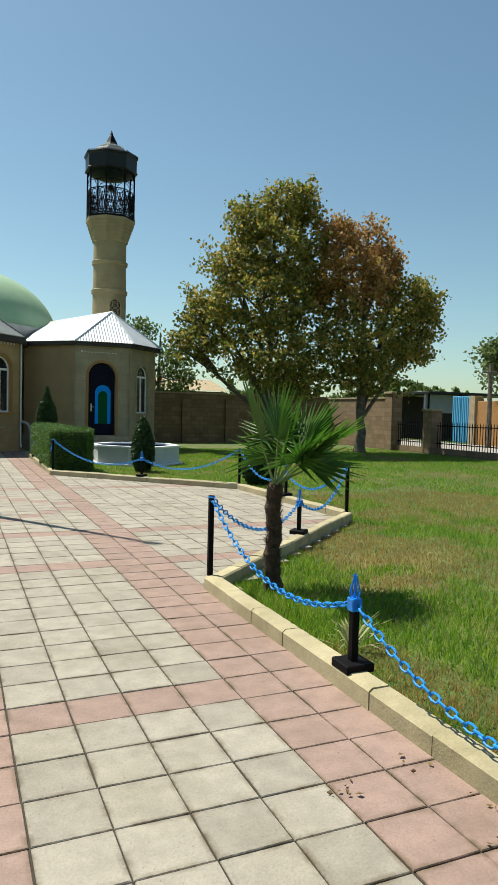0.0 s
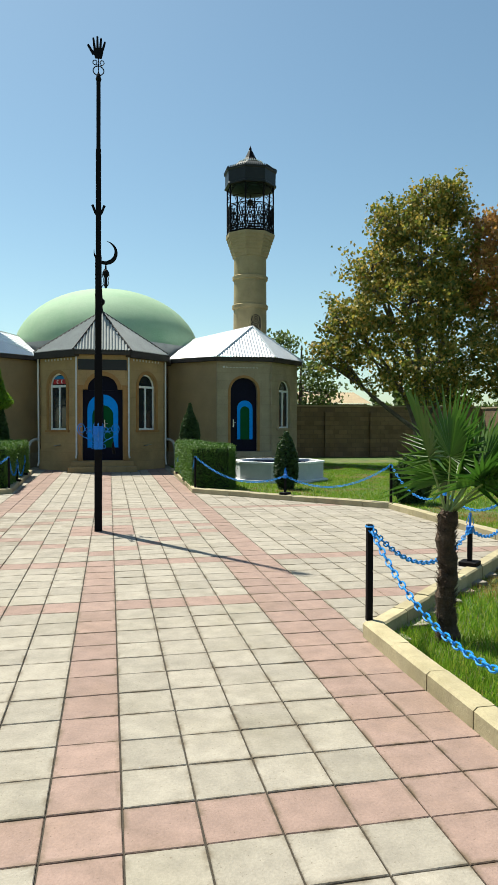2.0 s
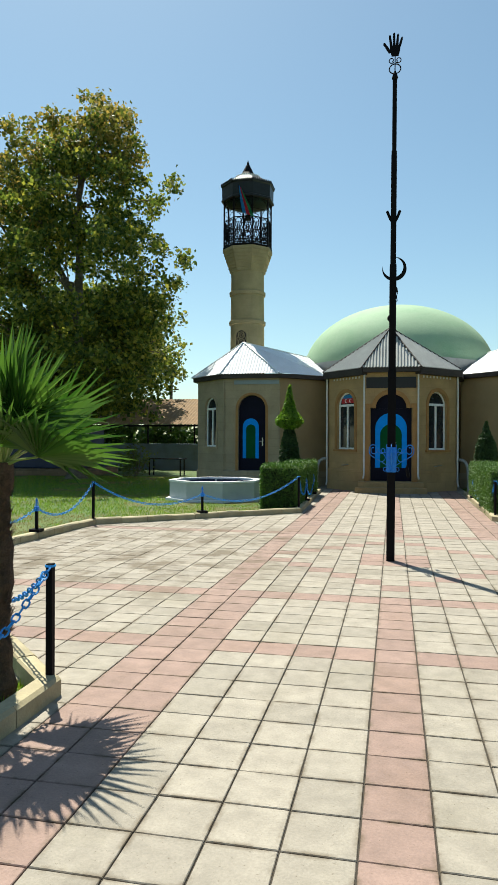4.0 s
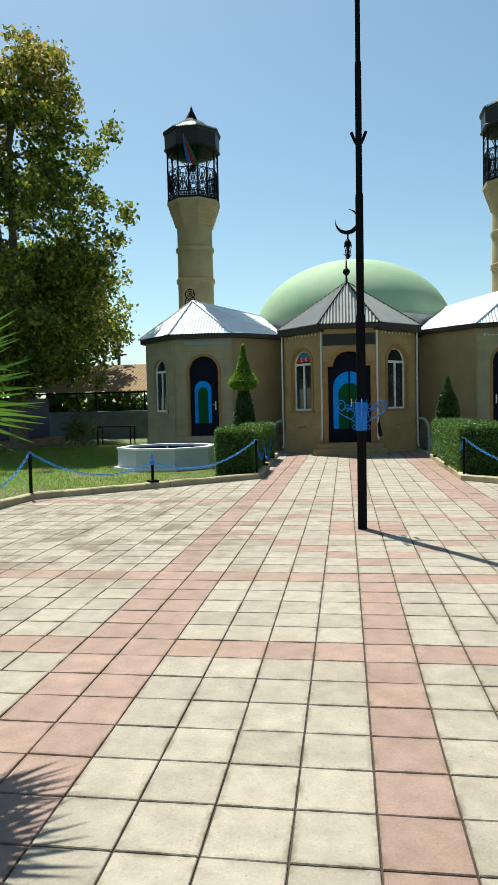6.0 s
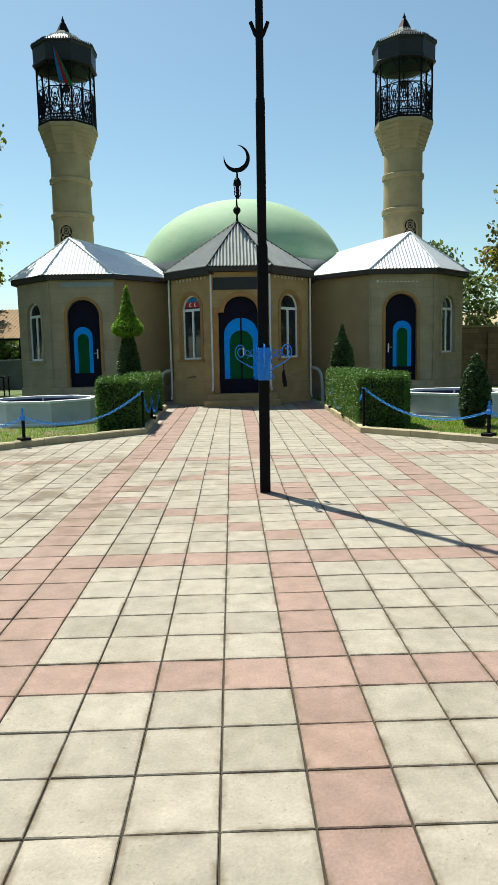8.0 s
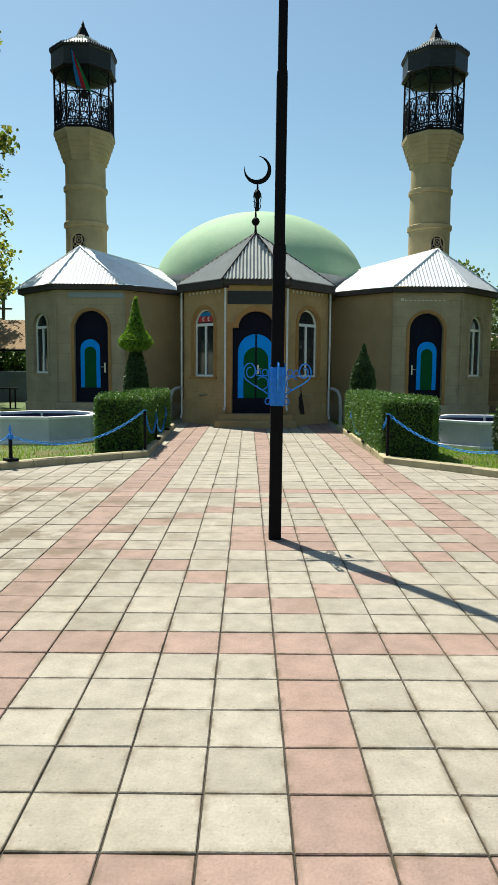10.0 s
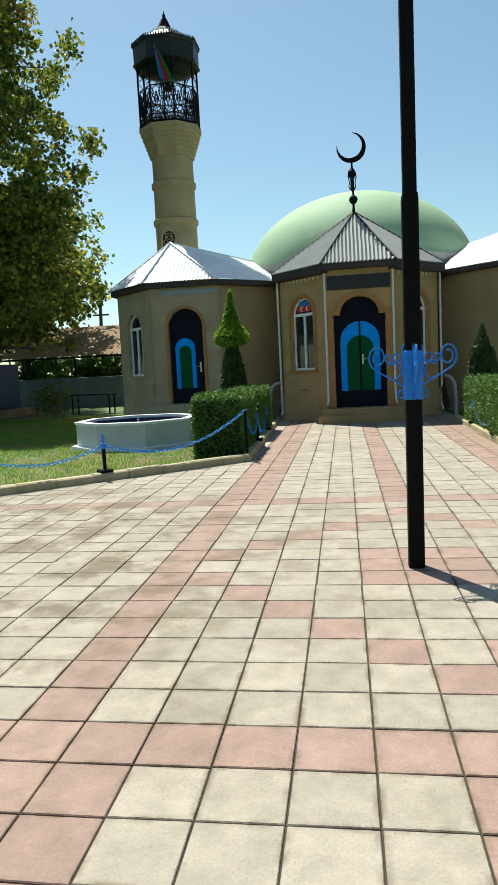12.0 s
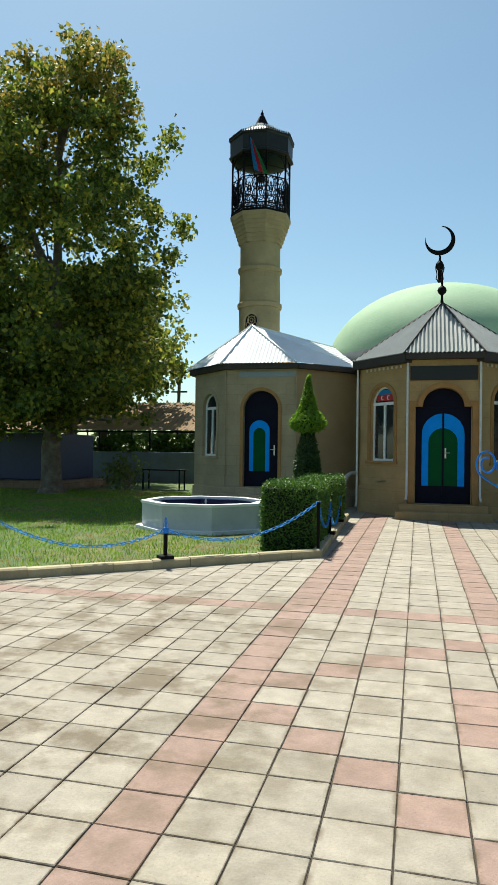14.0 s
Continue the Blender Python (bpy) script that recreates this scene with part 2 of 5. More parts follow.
def grimed(m):
    """Paving dirt: dark worn edges along the joints, and one broad soiled area on the plaza."""
    nt = m.node_tree
    bsdf = nt.nodes["Principled BSDF"]
    geo = nt.nodes.new("ShaderNodeNewGeometry")
    def vec(op, a, b=None, value=None):
        n = nt.nodes.new("ShaderNodeVectorMath")
        n.operation = op
        nt.links.new(a, n.inputs[0])
        if op == "SCALE":
            n.inputs["Scale"].default_value = value
        elif value is not None:
            n.inputs[1].default_value = value
        return n.outputs["Value"] if op == "DISTANCE" else n.outputs[0]
    def ranged(a, f0, f1, t0, t1):
        n = nt.nodes.new("ShaderNodeMapRange")
        for key, v in (("From Min", f0), ("From Max", f1), ("To Min", t0), ("To Max", t1)):
            n.inputs[key].default_value = v
        nt.links.new(a, n.inputs["Value"])
        return n.outputs[0]
    def maths(op, a, b):
        n = nt.nodes.new("ShaderNodeMath")
        n.operation = op
        nt.links.new(a, n.inputs[0])
        if isinstance(b, float):
            n.inputs[1].default_value = b
        else:
            nt.links.new(b, n.inputs[1])
        return n.outputs[0]
    def noised(scale, detail):
        n = nt.nodes.new("ShaderNodeTexNoise")
        n.inputs["Scale"].default_value, n.inputs["Detail"].default_value, n.inputs["Roughness"].default_value = scale, detail, 0.65
        nt.links.new(geo.outputs["Position"], n.inputs["Vector"])
        return n.outputs["Fac"]
    cell = vec("ABSOLUTE", vec("SUBTRACT", vec("FRACTION", vec("SCALE", geo.outputs["Position"], value=1 / 0.30)), value=(0.5, 0.5, 0.5)))
    sep = nt.nodes.new("ShaderNodeSeparateXYZ")
    nt.links.new(cell, sep.inputs[0])
    edge = ranged(maths("MAXIMUM", sep.outputs[0], sep.outputs[1]), 0.40, 0.495, 0.0, 0.85)
    edge = maths("MULTIPLY", edge, ranged(noised(6.0, 7.0), 0.44, 0.60, 0.0, 1.0))
    far = vec("DISTANCE", geo.outputs["Position"], value=(-4.3, 4.6, 0.0))
    soil = maths("MULTIPLY", ranged(far, 2.4, 4.8, 0.78, 0.0), ranged(noised(1.9, 8.0), 0.47, 0.60, 0.06, 1.0))
    pit = ranged(noised(55.0, 2.0), 0.66, 0.72, 0.0, 0.5)
    total = maths("MAXIMUM", maths("MAXIMUM", edge, soil), pit)
    mix = nt.nodes.new("ShaderNodeMix")
    mix.data_type = "RGBA"
    nt.links.new(total, mix.inputs["Factor"])
    nt.links.new(bsdf.inputs["Base Color"].links[0].from_socket, mix.inputs["A"])
    mix.inputs["B"].default_value = (0.100, 0.070, 0.037, 1)
    nt.links.new(mix.outputs["Result"], bsdf.inputs["Base Color"])


for key in ("tile_cream", "tile_pink", "tile_cream_far", "tile_pink_far"):
    grimed(M[key])


# ---- mesh helpers ----
def smooth_all(me, angle=40):
    me.shade_smooth()
    me.set_sharp_from_angle(angle=radians(angle))


def part(name, bm, mat, parent=None, label="", smooth=False):
    """One mesh object, from world coordinates, under a thing or under a part."""
    me = bpy.data.meshes.new(name)
    bmesh.ops.recalc_face_normals(bm, faces=bm.faces)
    bm.to_mesh(me)
    bm.free()
    me.materials.append(mat)
    if smooth:
        smooth_all(me)
    ob = new(name, me)
    if parent is not None:
        root = parent
        while root.parent is not None:
            root = root.parent
        me.transform(Matrix.Translation(-root.location))
        ob.parent = parent
    if label:
        ob["label"] = label
    return ob


def soup(name, verts, faces, mat, parent=None, label=""):
    me = bpy.data.meshes.new(name)
    me.from_pydata(verts, [], faces)
    me.materials.append(mat)
    ob = new(name, me)
    if parent is not None:
        root = parent
        while root.parent is not None:
            root = root.parent
        me.transform(Matrix.Translation(-root.location))
        ob.parent = parent
    if label:
        ob["label"] = label
    return ob


def thing(name, x, y, z, label, category, group="", kind=""):
    ob = new(name)
    ob.location = (x, y, z)
    ob.empty_display_size = 0.2
    return tagged(ob, label, category, group, kind)


def add_box(bm, x0, y0, z0, x1, y1, z1, bevel=0.0, turn=None):
    r = bmesh.ops.create_cube(bm, size=1.0)
    vs = r["verts"]
    for v in vs:
        v.co = Vector(((x0 + x1) / 2 + v.co.x * (x1 - x0), (y0 + y1) / 2 + v.co.y * (y1 - y0), (z0 + z1) / 2 + v.co.z * (z1 - z0)))
    if bevel:
        edges = list({e for v in vs for e in v.link_edges})
        made = bmesh.ops.bevel(bm, geom=edges, offset=bevel, segments=1, affect="EDGES")
        vs = list({v for f in made["faces"] for v in f.verts} | {v for v in vs if v.is_valid})
    if turn is not None:
        for v in vs:
            v.co = turn @ v.co
    return vs


def add_prism(bm, poly, z0, z1):
    lo = [bm.verts.new((x, y, z0)) for x, y in poly]
    hi = [bm.verts.new((x, y, z1)) for x, y in poly]
    bm.faces.new(lo[::-1])
    bm.faces.new(hi)
    for k in range(len(poly)):
        j = (k + 1) % len(poly)
        bm.faces.new((lo[k], lo[j], hi[j], hi[k]))


def add_lathe(bm, profile, n=24, x=0.0, y=0.0, phase=0.0, cap=True):
    rings = []
    for r, z in profile:
        rings.append([bm.verts.new((x + r * math.cos(phase + 2 * math.pi * k / n), y + r * math.sin(phase + 2 * math.pi * k / n), z)) for k in range(n)])
    for a, b in zip(rings, rings[1:]):
        for k in range(n):
            bm.faces.new((a[k], a[(k + 1) % n], b[(k + 1) % n], b[k]))
    if cap:
        bm.faces.new(rings[0][::-1])
        bm.faces.new(rings[-1])


def add_tube(bm, pts, r, n=6, closed=False):
    """A bar along points; r is one radius or one for each point."""
    pts = [Vector(p) for p in pts]
    rad = r if isinstance(r, (list, tuple)) else [r] * len(pts)
    rings = []
    side = None
    for k, p in enumerate(pts):
        if closed:
            d = (pts[(k + 1) % len(pts)] - pts[k - 1]).normalized()
        else:
            d = (pts[min(k + 1, len(pts) - 1)] - pts[max(k - 1, 0)]).normalized()
        if side is None:
            side = d.cross(Vector((0, 0, 1)) if abs(d.z) < 0.9 else Vector((1, 0, 0))).normalized()
        side = (side - d * side.dot(d)).normalized()
        up = d.cross(side)
        rings.append([bm.verts.new(p + rad[k] * (side * math.cos(2 * math.pi * j / n) + up * math.sin(2 * math.pi * j / n))) for j in range(n)])
    pairs = list(zip(rings, rings[1:])) + ([(rings[-1], rings[0])] if closed else [])
    for a, b in pairs:
        for j in range(n):
            bm.faces.new((a[j], a[(j + 1) % n], b[(j + 1) % n], b[j]))
    if not closed:
        bm.faces.new(rings[0][::-1])
        bm.faces.new(rings[-1])


class Wall:
    """A wall's own axes: u along it, w out of it, v up."""
    def __init__(self, p, q):
        self.p, self.q = Vector((*p, 0)), Vector((*q, 0))
        self.u = (self.q - self.p).normalized()
        self.length = (self.q - self.p).length
        self.n = self.u.cross(Vector((0, 0, 1)))

    def at(self, u, v, w=0.0):
        return self.p + self.u * u + self.n * w + Vector((0, 0, v))

    def angle(self):
        return math.atan2(self.u.y, self.u.x)


def arch_line(a, b, spring, rise, n=14):
    c, r = (a + b) / 2, (b - a) / 2
    return [(c - r * math.cos(math.pi * k / n), spring + rise * math.sin(math.pi * k / n)) for k in range(n + 1)]


def add_slab(bm, wall, outline, w0, w1):
    """A flat piece with the given outline in the wall's u, v, from depth w0 to w1."""
    back = [bm.verts.new(wall.at(u, v, w0)) for u, v in outline]
    front = [bm.verts.new(wall.at(u, v, w1)) for u, v in outline]
    bm.faces.new(back[::-1])
    bm.faces.new(front)
    for k in range(len(outline)):
        j = (k + 1) % len(outline)
        bm.faces.new((back[k], back[j], front[j], front[k]))


def add_band(bm, wall, inner, outer, w0, w1):
    """A band between two open outlines of equal count, from depth w0 to w1."""
    q = [[bm.verts.new(wall.at(u, v, w)) for u, v in line] for line, w in ((inner, w0), (outer, w0), (inner, w1), (outer, w1))]
    for k in range(len(inner) - 1):
        bm.faces.new((q[2][k], q[2][k + 1], q[3][k + 1], q[3][k]))
        bm.faces.new((q[0][k], q[1][k], q[1][k + 1], q[0][k + 1]))
        bm.faces.new((q[0][k], q[0][k + 1], q[2][k + 1], q[2][k]))
        bm.faces.new((q[1][k], q[3][k], q[3][k + 1], q[1][k + 1]))
    for k in (0, -1):
        bm.faces.new((q[0][k], q[2][k], q[3][k], q[1][k]))


def jamb(a, b, sill, spring, rise, n=14):
    return [(a, sill)] + arch_line(a, b, spring, rise, n) + [(b, sill)]


def add_wall(bm, wall, z0, z1, thick, hole=None):
    """A wall from z0 to z1 with, if given, one arched opening (a, b, sill, spring, rise)."""
    length = wall.length
    if hole is None:
        add_slab(bm, wall, [(0, z0), (length, z0), (length, z1), (0, z1)], -thick, 0)
        return
    a, b, sill, spring, rise = hole
    add_slab(bm, wall, [(0, z0), (a, z0), (a, z1), (0, z1)], -thick, 0)
    add_slab(bm, wall, [(b, z0), (length, z0), (length, z1), (b, z1)], -thick, 0)
    if sill > z0:
        add_slab(bm, wall, [(a, z0), (b, z0), (b, sill), (a, sill)], -thick, 0)
    line = arch_line(a, b, spring, rise)
    add_band(bm, wall, line, [(u, z1) for u, _ in line], -thick, 0)


def add_ribbed(bm, corners, pitch=0.1, depth=0.008):
    """A ribbed roof sheet on a flat polygon; corners 0 and 1 are the eave."""
    c = [Vector(p) for p in corners]
    u = (c[1] - c[0]).normalized()
    nrm = u.cross(c[2] - c[0]).normalized()
    if nrm.z < 0:
        nrm = -nrm
    v = nrm.cross(u)
    flat = [((p - c[0]).dot(u), (p - c[0]).dot(v)) for p in c]
    u0, u1 = min(p[0] for p in flat), max(p[0] for p in flat)
    count = max(2, int((u1 - u0) / pitch) * 2)
    lines = []
    for k in range(count + 1):
        uu = u0 + (u1 - u0) * min(max(k / count, 1e-4), 1 - 1e-4)
        hits = []
        for i in range(len(flat)):
            (a, b), (d, e) = flat[i], flat[(i + 1) % len(flat)]
            if (a - uu) * (d - uu) <= 0 and abs(a - d) > 1e-9:
                hits.append(b + (e - b) * (uu - a) / (d - a))
        if len(hits) >= 2:
            off = depth if k % 2 else -depth
            lines.append([bm.verts.new(c[0] + u * uu + v * h + nrm * off) for h in (min(hits), max(hits))])
    for a, b in zip(lines, lines[1:]):
        bm.faces.new((a[0], b[0], b[1], a[1]))


# ---- ground ----
S = 0.30
bm = bmesh.new()
for x0, x1, y0, y1, n in ((-300, 300, -300, 400, 24),):
    bmesh.ops.create_grid(bm, x_segments=n, y_segments=n, size=1.0)
    for v in bm.verts:
        v.co = Vector((x0 + (v.co.x + 1) / 2 * (x1 - x0), y0 + (v.co.y + 1) / 2 * (y1 - y0), -0.035))
tagged(part("ground", bm, M["lawn"]), "mown lawn, green with dry straw-coloured patches", "lawn", kind="structure")

# plaza outline, counter-clockwise
NEAR, FAR = -14.0, 16.2
RIGHT_SIDE = [(2.06, NEAR), (2.06, -1.08), (5.33, 2.03), (5.25, 5.95), (2.06, 9.42), (2.16, FAR)]
LEFT_SIDE = [(-1.90, NEAR), (-1.90, -1.08), (-5.55, 2.55), (-5.35, 6.98), (-1.86, 10.02), (-2.08, FAR)]
PLAZA = RIGHT_SIDE + [(2.4, 20.2), (-2.3, 20.2)] + LEFT_SIDE[::-1]
bm = bmesh.new()
add_prism(bm, PLAZA, -0.06, -0.009)
pavement = tagged(part("pavement", bm, M["joint"]), "cream and pink concrete paving with dark soil joints", "pavement", kind="structure")


# ---- the hall with its porch and wings ----
AX = 0.13
WALL_TOP, BASE = 3.86, -0.05
mosque = thing("mosque", AX, 20.0, 0.0, "tan stone mosque with green dome and grey sheet-metal porch roofs", "mosque")


def both(f):
    for s in (-1, 1):
        f(s)


def side_wall(s, p, q):
    """A wall from plan points given for the right half; mirrored for the left, always facing out."""
    a, b = (AX + s * p[0], p[1]), (AX + s * q[0], q[1])
    return Wall(a, b) if s > 0 else Wall(b, a)


def window_in(wall, c, half, sill, spring, label, flag=False):
    """White two-light window with an arched head, set back in its opening, and a brown surround."""
    rise = half
    frame_bm = bmesh.new()
    inner = jamb(c - half + 0.045, c + half - 0.045, sill + 0.05, spring, rise - 0.045)
    outer = jamb(c - half, c + half, sill, spring, rise)
    add_band(frame_bm, wall, inner, outer, -0.14, -0.08)
    add_slab(frame_bm, wall, [(c - half, sill), (c + half, sill), (c + half, sill + 0.055), (c - half, sill + 0.055)], -0.145, -0.075)
    add_slab(frame_bm, wall, [(c - half, spring - 0.03), (c + half, spring - 0.03), (c + half, spring + 0.045), (c - half, spring + 0.045)], -0.145, -0.075)
    add_slab(frame_bm, wall, [(c - 0.03, sill), (c + 0.03, sill), (c + 0.03, spring), (c - 0.03, spring)], -0.143, -0.073)
    win = part("window", frame_bm, M["white"], mosque, label)
    for lo, hi in ((c - half + 0.04, c - 0.03), (c + 0.03, c + half - 0.04)):
        g = bmesh.new()
        add_slab(g, wall, [(lo, sill + 0.05), (hi, sill + 0.05), (hi, spring - 0.03), (lo, spring - 0.03)], -0.12, -0.11)
        part("pane", g, M["glass"], win)
    g = bmesh.new()
    add_slab(g, wall, arch_line(c - half + 0.04, c + half - 0.04, spring + 0.04, rise - 0.08), -0.12, -0.11)
    part("arched_pane", g, M["glass"], win)
    if flag:
        w = half - 0.09
        for mat, lo, hi in (("flag_blue", 0.24, 0.36), ("red", 0.08, 0.24)):
            g = bmesh.new()
            ww = w * (0.80 if lo > 0.2 else 1.0)
            add_slab(g, wall, [(c - ww, spring + lo), (c + ww, spring + lo), (c + ww * 0.92, spring + hi), (c - ww * 0.92, spring + hi)], -0.108, -0.104)
            part("coloured_glass", g, M[mat], win)
        for dx in (-0.11, 0.11):
            g = bmesh.new()
            pts = [(c + dx + 0.06 * math.cos(t), spring + 0.16 + 0.06 * math.sin(t)) for t in np.linspace(0.9, 5.4, 14)]
            ins = [(c + dx + 0.018 + 0.045 * math.cos(t), spring + 0.16 + 0.045 * math.sin(t)) for t in np.linspace(0.9, 5.4, 14)]
            add_band(g, wall, ins, pts, -0.103, -0.100)
            part("crescent_motif", g, M["white"], win)
    b = bmesh.new()
    add_band(b, wall, jamb(c - half - 0.003, c + half + 0.003, sill, spring, rise + 0.003), jamb(c - half - 0.11, c + half + 0.11, sill, spring, rise + 0.11), -0.02, 0.022)
    part("window_surround", b, M["trim_brown"] if flag is not None else M["stone_pale"], mosque)
    b = bmesh.new()
    add_slab(b, wall, [(c - half - 0.14, sill - 0.07), (c + half + 0.14, sill - 0.07), (c + half + 0.14, sill - 0.002), (c - half - 0.14, sill - 0.002)], -0.1, 0.06)
    part("window_sill", b, M["trim_brown"] if flag is not None else M["stone_pale"], mosque)


def gutter_and_fascia(wall, top, drop, out):
    b = bmesh.new()
    add_slab(b, wall, [(-out * 0.35, top - drop), (wall.length + out * 0.35, top - drop), (wall.length + out * 0.4, top), (-out * 0.4, top)], -0.02, out)
    part("fascia", b, M["fascia"], mosque)


# porch: five sides of an eight-sided lantern
PF, PO = (0.80, 16.9), (2.06, 18.2)
PORCH = -0.09
porch_front = Wall((AX + PORCH - PF[0], PF[1]), (AX + PORCH + PF[0], PF[1]))
mid = porch_front.length / 2
PORTAL = [(mid - 0.655, 2.64), (mid - 0.49, 2.66)] + arch_line(mid - 0.475, mid + 0.475, 2.68, 0.41) + [(mid + 0.49, 2.66), (mid + 0.655, 2.64)]
bm = bmesh.new()
for lo, hi, top in ((0, mid - 0.655, WALL_TOP), (mid + 0.655, 2 * mid, WALL_TOP), (mid - 0.655, mid + 0.655, 0.34)):
    add_slab(bm, porch_front, [(lo, BASE), (hi, BASE), (hi, top), (lo, top)], -0.35, 0)
add_band(bm, porch_front, PORTAL, [(u, WALL_TOP) for u, _ in PORTAL], -0.35, 0)
part("porch_wall", bm, M["stone"], mosque)
# door: dark shouldered portal
b = bmesh.new()
add_slab(b, porch_front, [(mid - 0.64, 0.345), (mid + 0.64, 0.345), (mid + 0.64, 2.62), (mid - 0.64, 2.62)], -0.22, -0.16)
door = part("door", b, M["door_dark"], mosque, "dark navy double door with blue and green arches")
b = bmesh.new()
add_slab(b, porch_front, [(mid - 0.65, 2.622), (mid + 0.65, 2.622)] + PORTAL[::-1], -0.21, -0.155)
part("tympanum", b, M["door_dark"], mosque, "dark arched panel above the double door")
b = bmesh.new()
add_band(b, porch_front, arch_line(mid - 0.475, mid + 0.475, 2.64, 0.46), arch_line(mid - 0.60, mid + 0.60, 2.64, 0.585), -0.01, 0.06)
for s in (-1, 1):
    lo, hi = sorted((mid + s * 0.655, mid + s * 0.79))
    add_slab(b, porch_front, [(lo, 0.34), (hi, 0.34), (hi, 2.66), (lo, 2.66)], -0.01, 0.055)
    lo, hi = sorted((mid + s * 0.60, mid + s * 0.79))
    add_slab(b, porch_front, [(lo, 2.662), (hi, 2.662), (hi, 2.78), (lo, 2.78)], -0.01, 0.06)
part("door_moulding", b, M["trim_brown"], mosque, "brown stepped stone door moulding")
b = bmesh.new()
add_band(b, porch_front, jamb(mid - 0.335, mid + 0.335, 0.76, 1.80, 0.34), jamb(mid - 0.49, mid + 0.49, 0.76, 2.00, 0.49), -0.165, -0.145)
part("blue_arch", b, M["door_blue"], door, "bright blue painted arch band")
b = bmesh.new()
add_slab(b, porch_front, jamb(mid - 0.333, mid + 0.333, 0.76, 1.80, 0.338), -0.165, -0.150)
part("green_panel", b, M["door_green"], door, "dark green arched panel")
b = bmesh.new()
add_slab(b, porch_front, [(mid - 0.022, 0.36), (mid + 0.022, 0.36), (mid + 0.022, 2.55), (mid - 0.022, 2.55)], -0.17, -0.135)
part("meeting_stile", b, M["door_dark"], door)
b = bmesh.new()
add_slab(b, porch_front, [(mid + 0.04, 1.42), (mid + 0.075, 1.42), (mid + 0.075, 1.66), (mid + 0.04, 1.66)], -0.15, -0.13)
add_tube(b, [porch_front.at(mid + 0.057, 1.55, -0.13), porch_front.at(mid + 0.057, 1.55, -0.09), porch_front.at(mid + 0.16, 1.55, -0.085)], 0.012)
part("handle", b, M["steel"], door, "pale metal lever handle")
# sign board and the band of gold marks over it
b = bmesh.new()
add_slab(b, porch_front, [(0.03, 3.27), (2 * mid - 0.03, 3.27), (2 * mid - 0.03, 3.61), (0.03, 3.61)], -0.01, 0.035)
board = part("sign_board", b, M["sign"], mosque, "long black sign board")
for k, (lo, hi) in enumerate(((0.45, 0.52), (0.55, 0.61), (0.66, 0.73), (0.86, 0.93), (0.96, 1.02), (1.06, 1.10), (1.13, 1.19))):
    b = bmesh.new()
    add_slab(b, porch_front, [(lo, 3.655), (hi, 3.655), (hi, 3.715), (lo, 3.715)], -0.005, 0.016)
    part("lettering_bar", b, M["gold"], board, "dull gold worn lettering")
# sloping sides with windows, and the short returns behind them


def porch_side(s):
    outer = (PO[0] + PORCH * s, PO[1])
    w = side_wall(s, (PF[0] + PORCH * s, PF[1]), outer)
    c = w.length * 0.52 if s > 0 else w.length * 0.48
    b = bmesh.new()
    add_wall(b, w, BASE, WALL_TOP, 0.3, (c - 0.43, c + 0.43, 1.33, 2.76, 0.43))
    part("porch_wall", b, M["stone"], mosque)
    window_in(w, c, 0.43, 1.33, 2.76, "white-framed arched window with dark glass", flag=(s < 0))
    r = side_wall(s, outer, (2.2, 20.0))
    b = bmesh.new()
    add_wall(b, r, BASE, WALL_TOP, 0.3)
    part("porch_wall", b, M["plaster"], mosque)
    for wall in (w, r):
        gutter_and_fascia(wall, WALL_TOP + 0.03, 0.2, 0.2)
    b = bmesh.new()
    add_slab(b, w, [(-0.02, BASE), (w.length + 0.02, BASE), (w.length + 0.02, 0.62), (-0.02, 0.62)], -0.05, 0.05)
    part("plinth", b, M["stone"], mosque)
    b = bmesh.new()
    add_slab(b, w, [(-0.03, 0.622), (w.length + 0.03, 0.622), (w.length + 0.02, 0.68), (-0.02, 0.68)], -0.05, 0.07)
    part("plinth_moulding", b, M["stone"], mosque)
    for x, y, m in ((AX + PORCH + s * 2.12, 18.16, "pipe"), (AX + PORCH + s * 0.83, 16.86, "pipe")):
        b = bmesh.new()
        low = 0.25 if y > 17 else 0.55
        add_tube(b, [(x, y, 3.72), (x, y - 0.03, 3.5), (x, y - 0.03, low), (x + s * 0.02, y - 0.12, low - 0.12)], 0.028, 8)
        part("downpipe", b, M[m], mosque, "thin whitewashed downpipe", smooth=True)
    b = bmesh.new()
    ex, ey = AX + PORCH + s * 2.16, 18.05
    add_tube(b, [(ex, ey + 0.06, 1.0), (ex + s * 0.08, ey - 0.02, 1.0), (ex + s * 0.19, ey - 0.08, 0.93), (ex + s * 0.26, ey - 0.12, 0.75), (ex + s * 0.28, ey - 0.13, 0.35), (ex + s * 0.28, ey - 0.13, -0.04)], 0.05, 9)
    part("drain_elbow", b, M["roof_grey"], mosque, "fat grey bent drain pipe", smooth=True)
    for k in range(9):
        u = 0.28 + (w.length - 0.56) * k / 8
        b = bmesh.new()
        add_slab(b, w, [(u - 0.03, 3.60), (u + 0.03, 3.60), (u + 0.03, 3.67), (u - 0.03, 3.67)], -0.005, 0.012)
        part("dentil", b, M["pipe"], mosque, "small worn dentil below the eaves")
    b = bmesh.new()
    add_tube(b, [w.at(w.length * 0.5 - 0.17, 0.80, 0.05), w.at(w.length * 0.5 + 0.17, 0.84, 0.07)], 0.017, 6)
    part("handrail", b, M["steel"], mosque)


both(porch_side)
gutter_and_fascia(porch_front, WALL_TOP + 0.03, 0.13, 0.2)


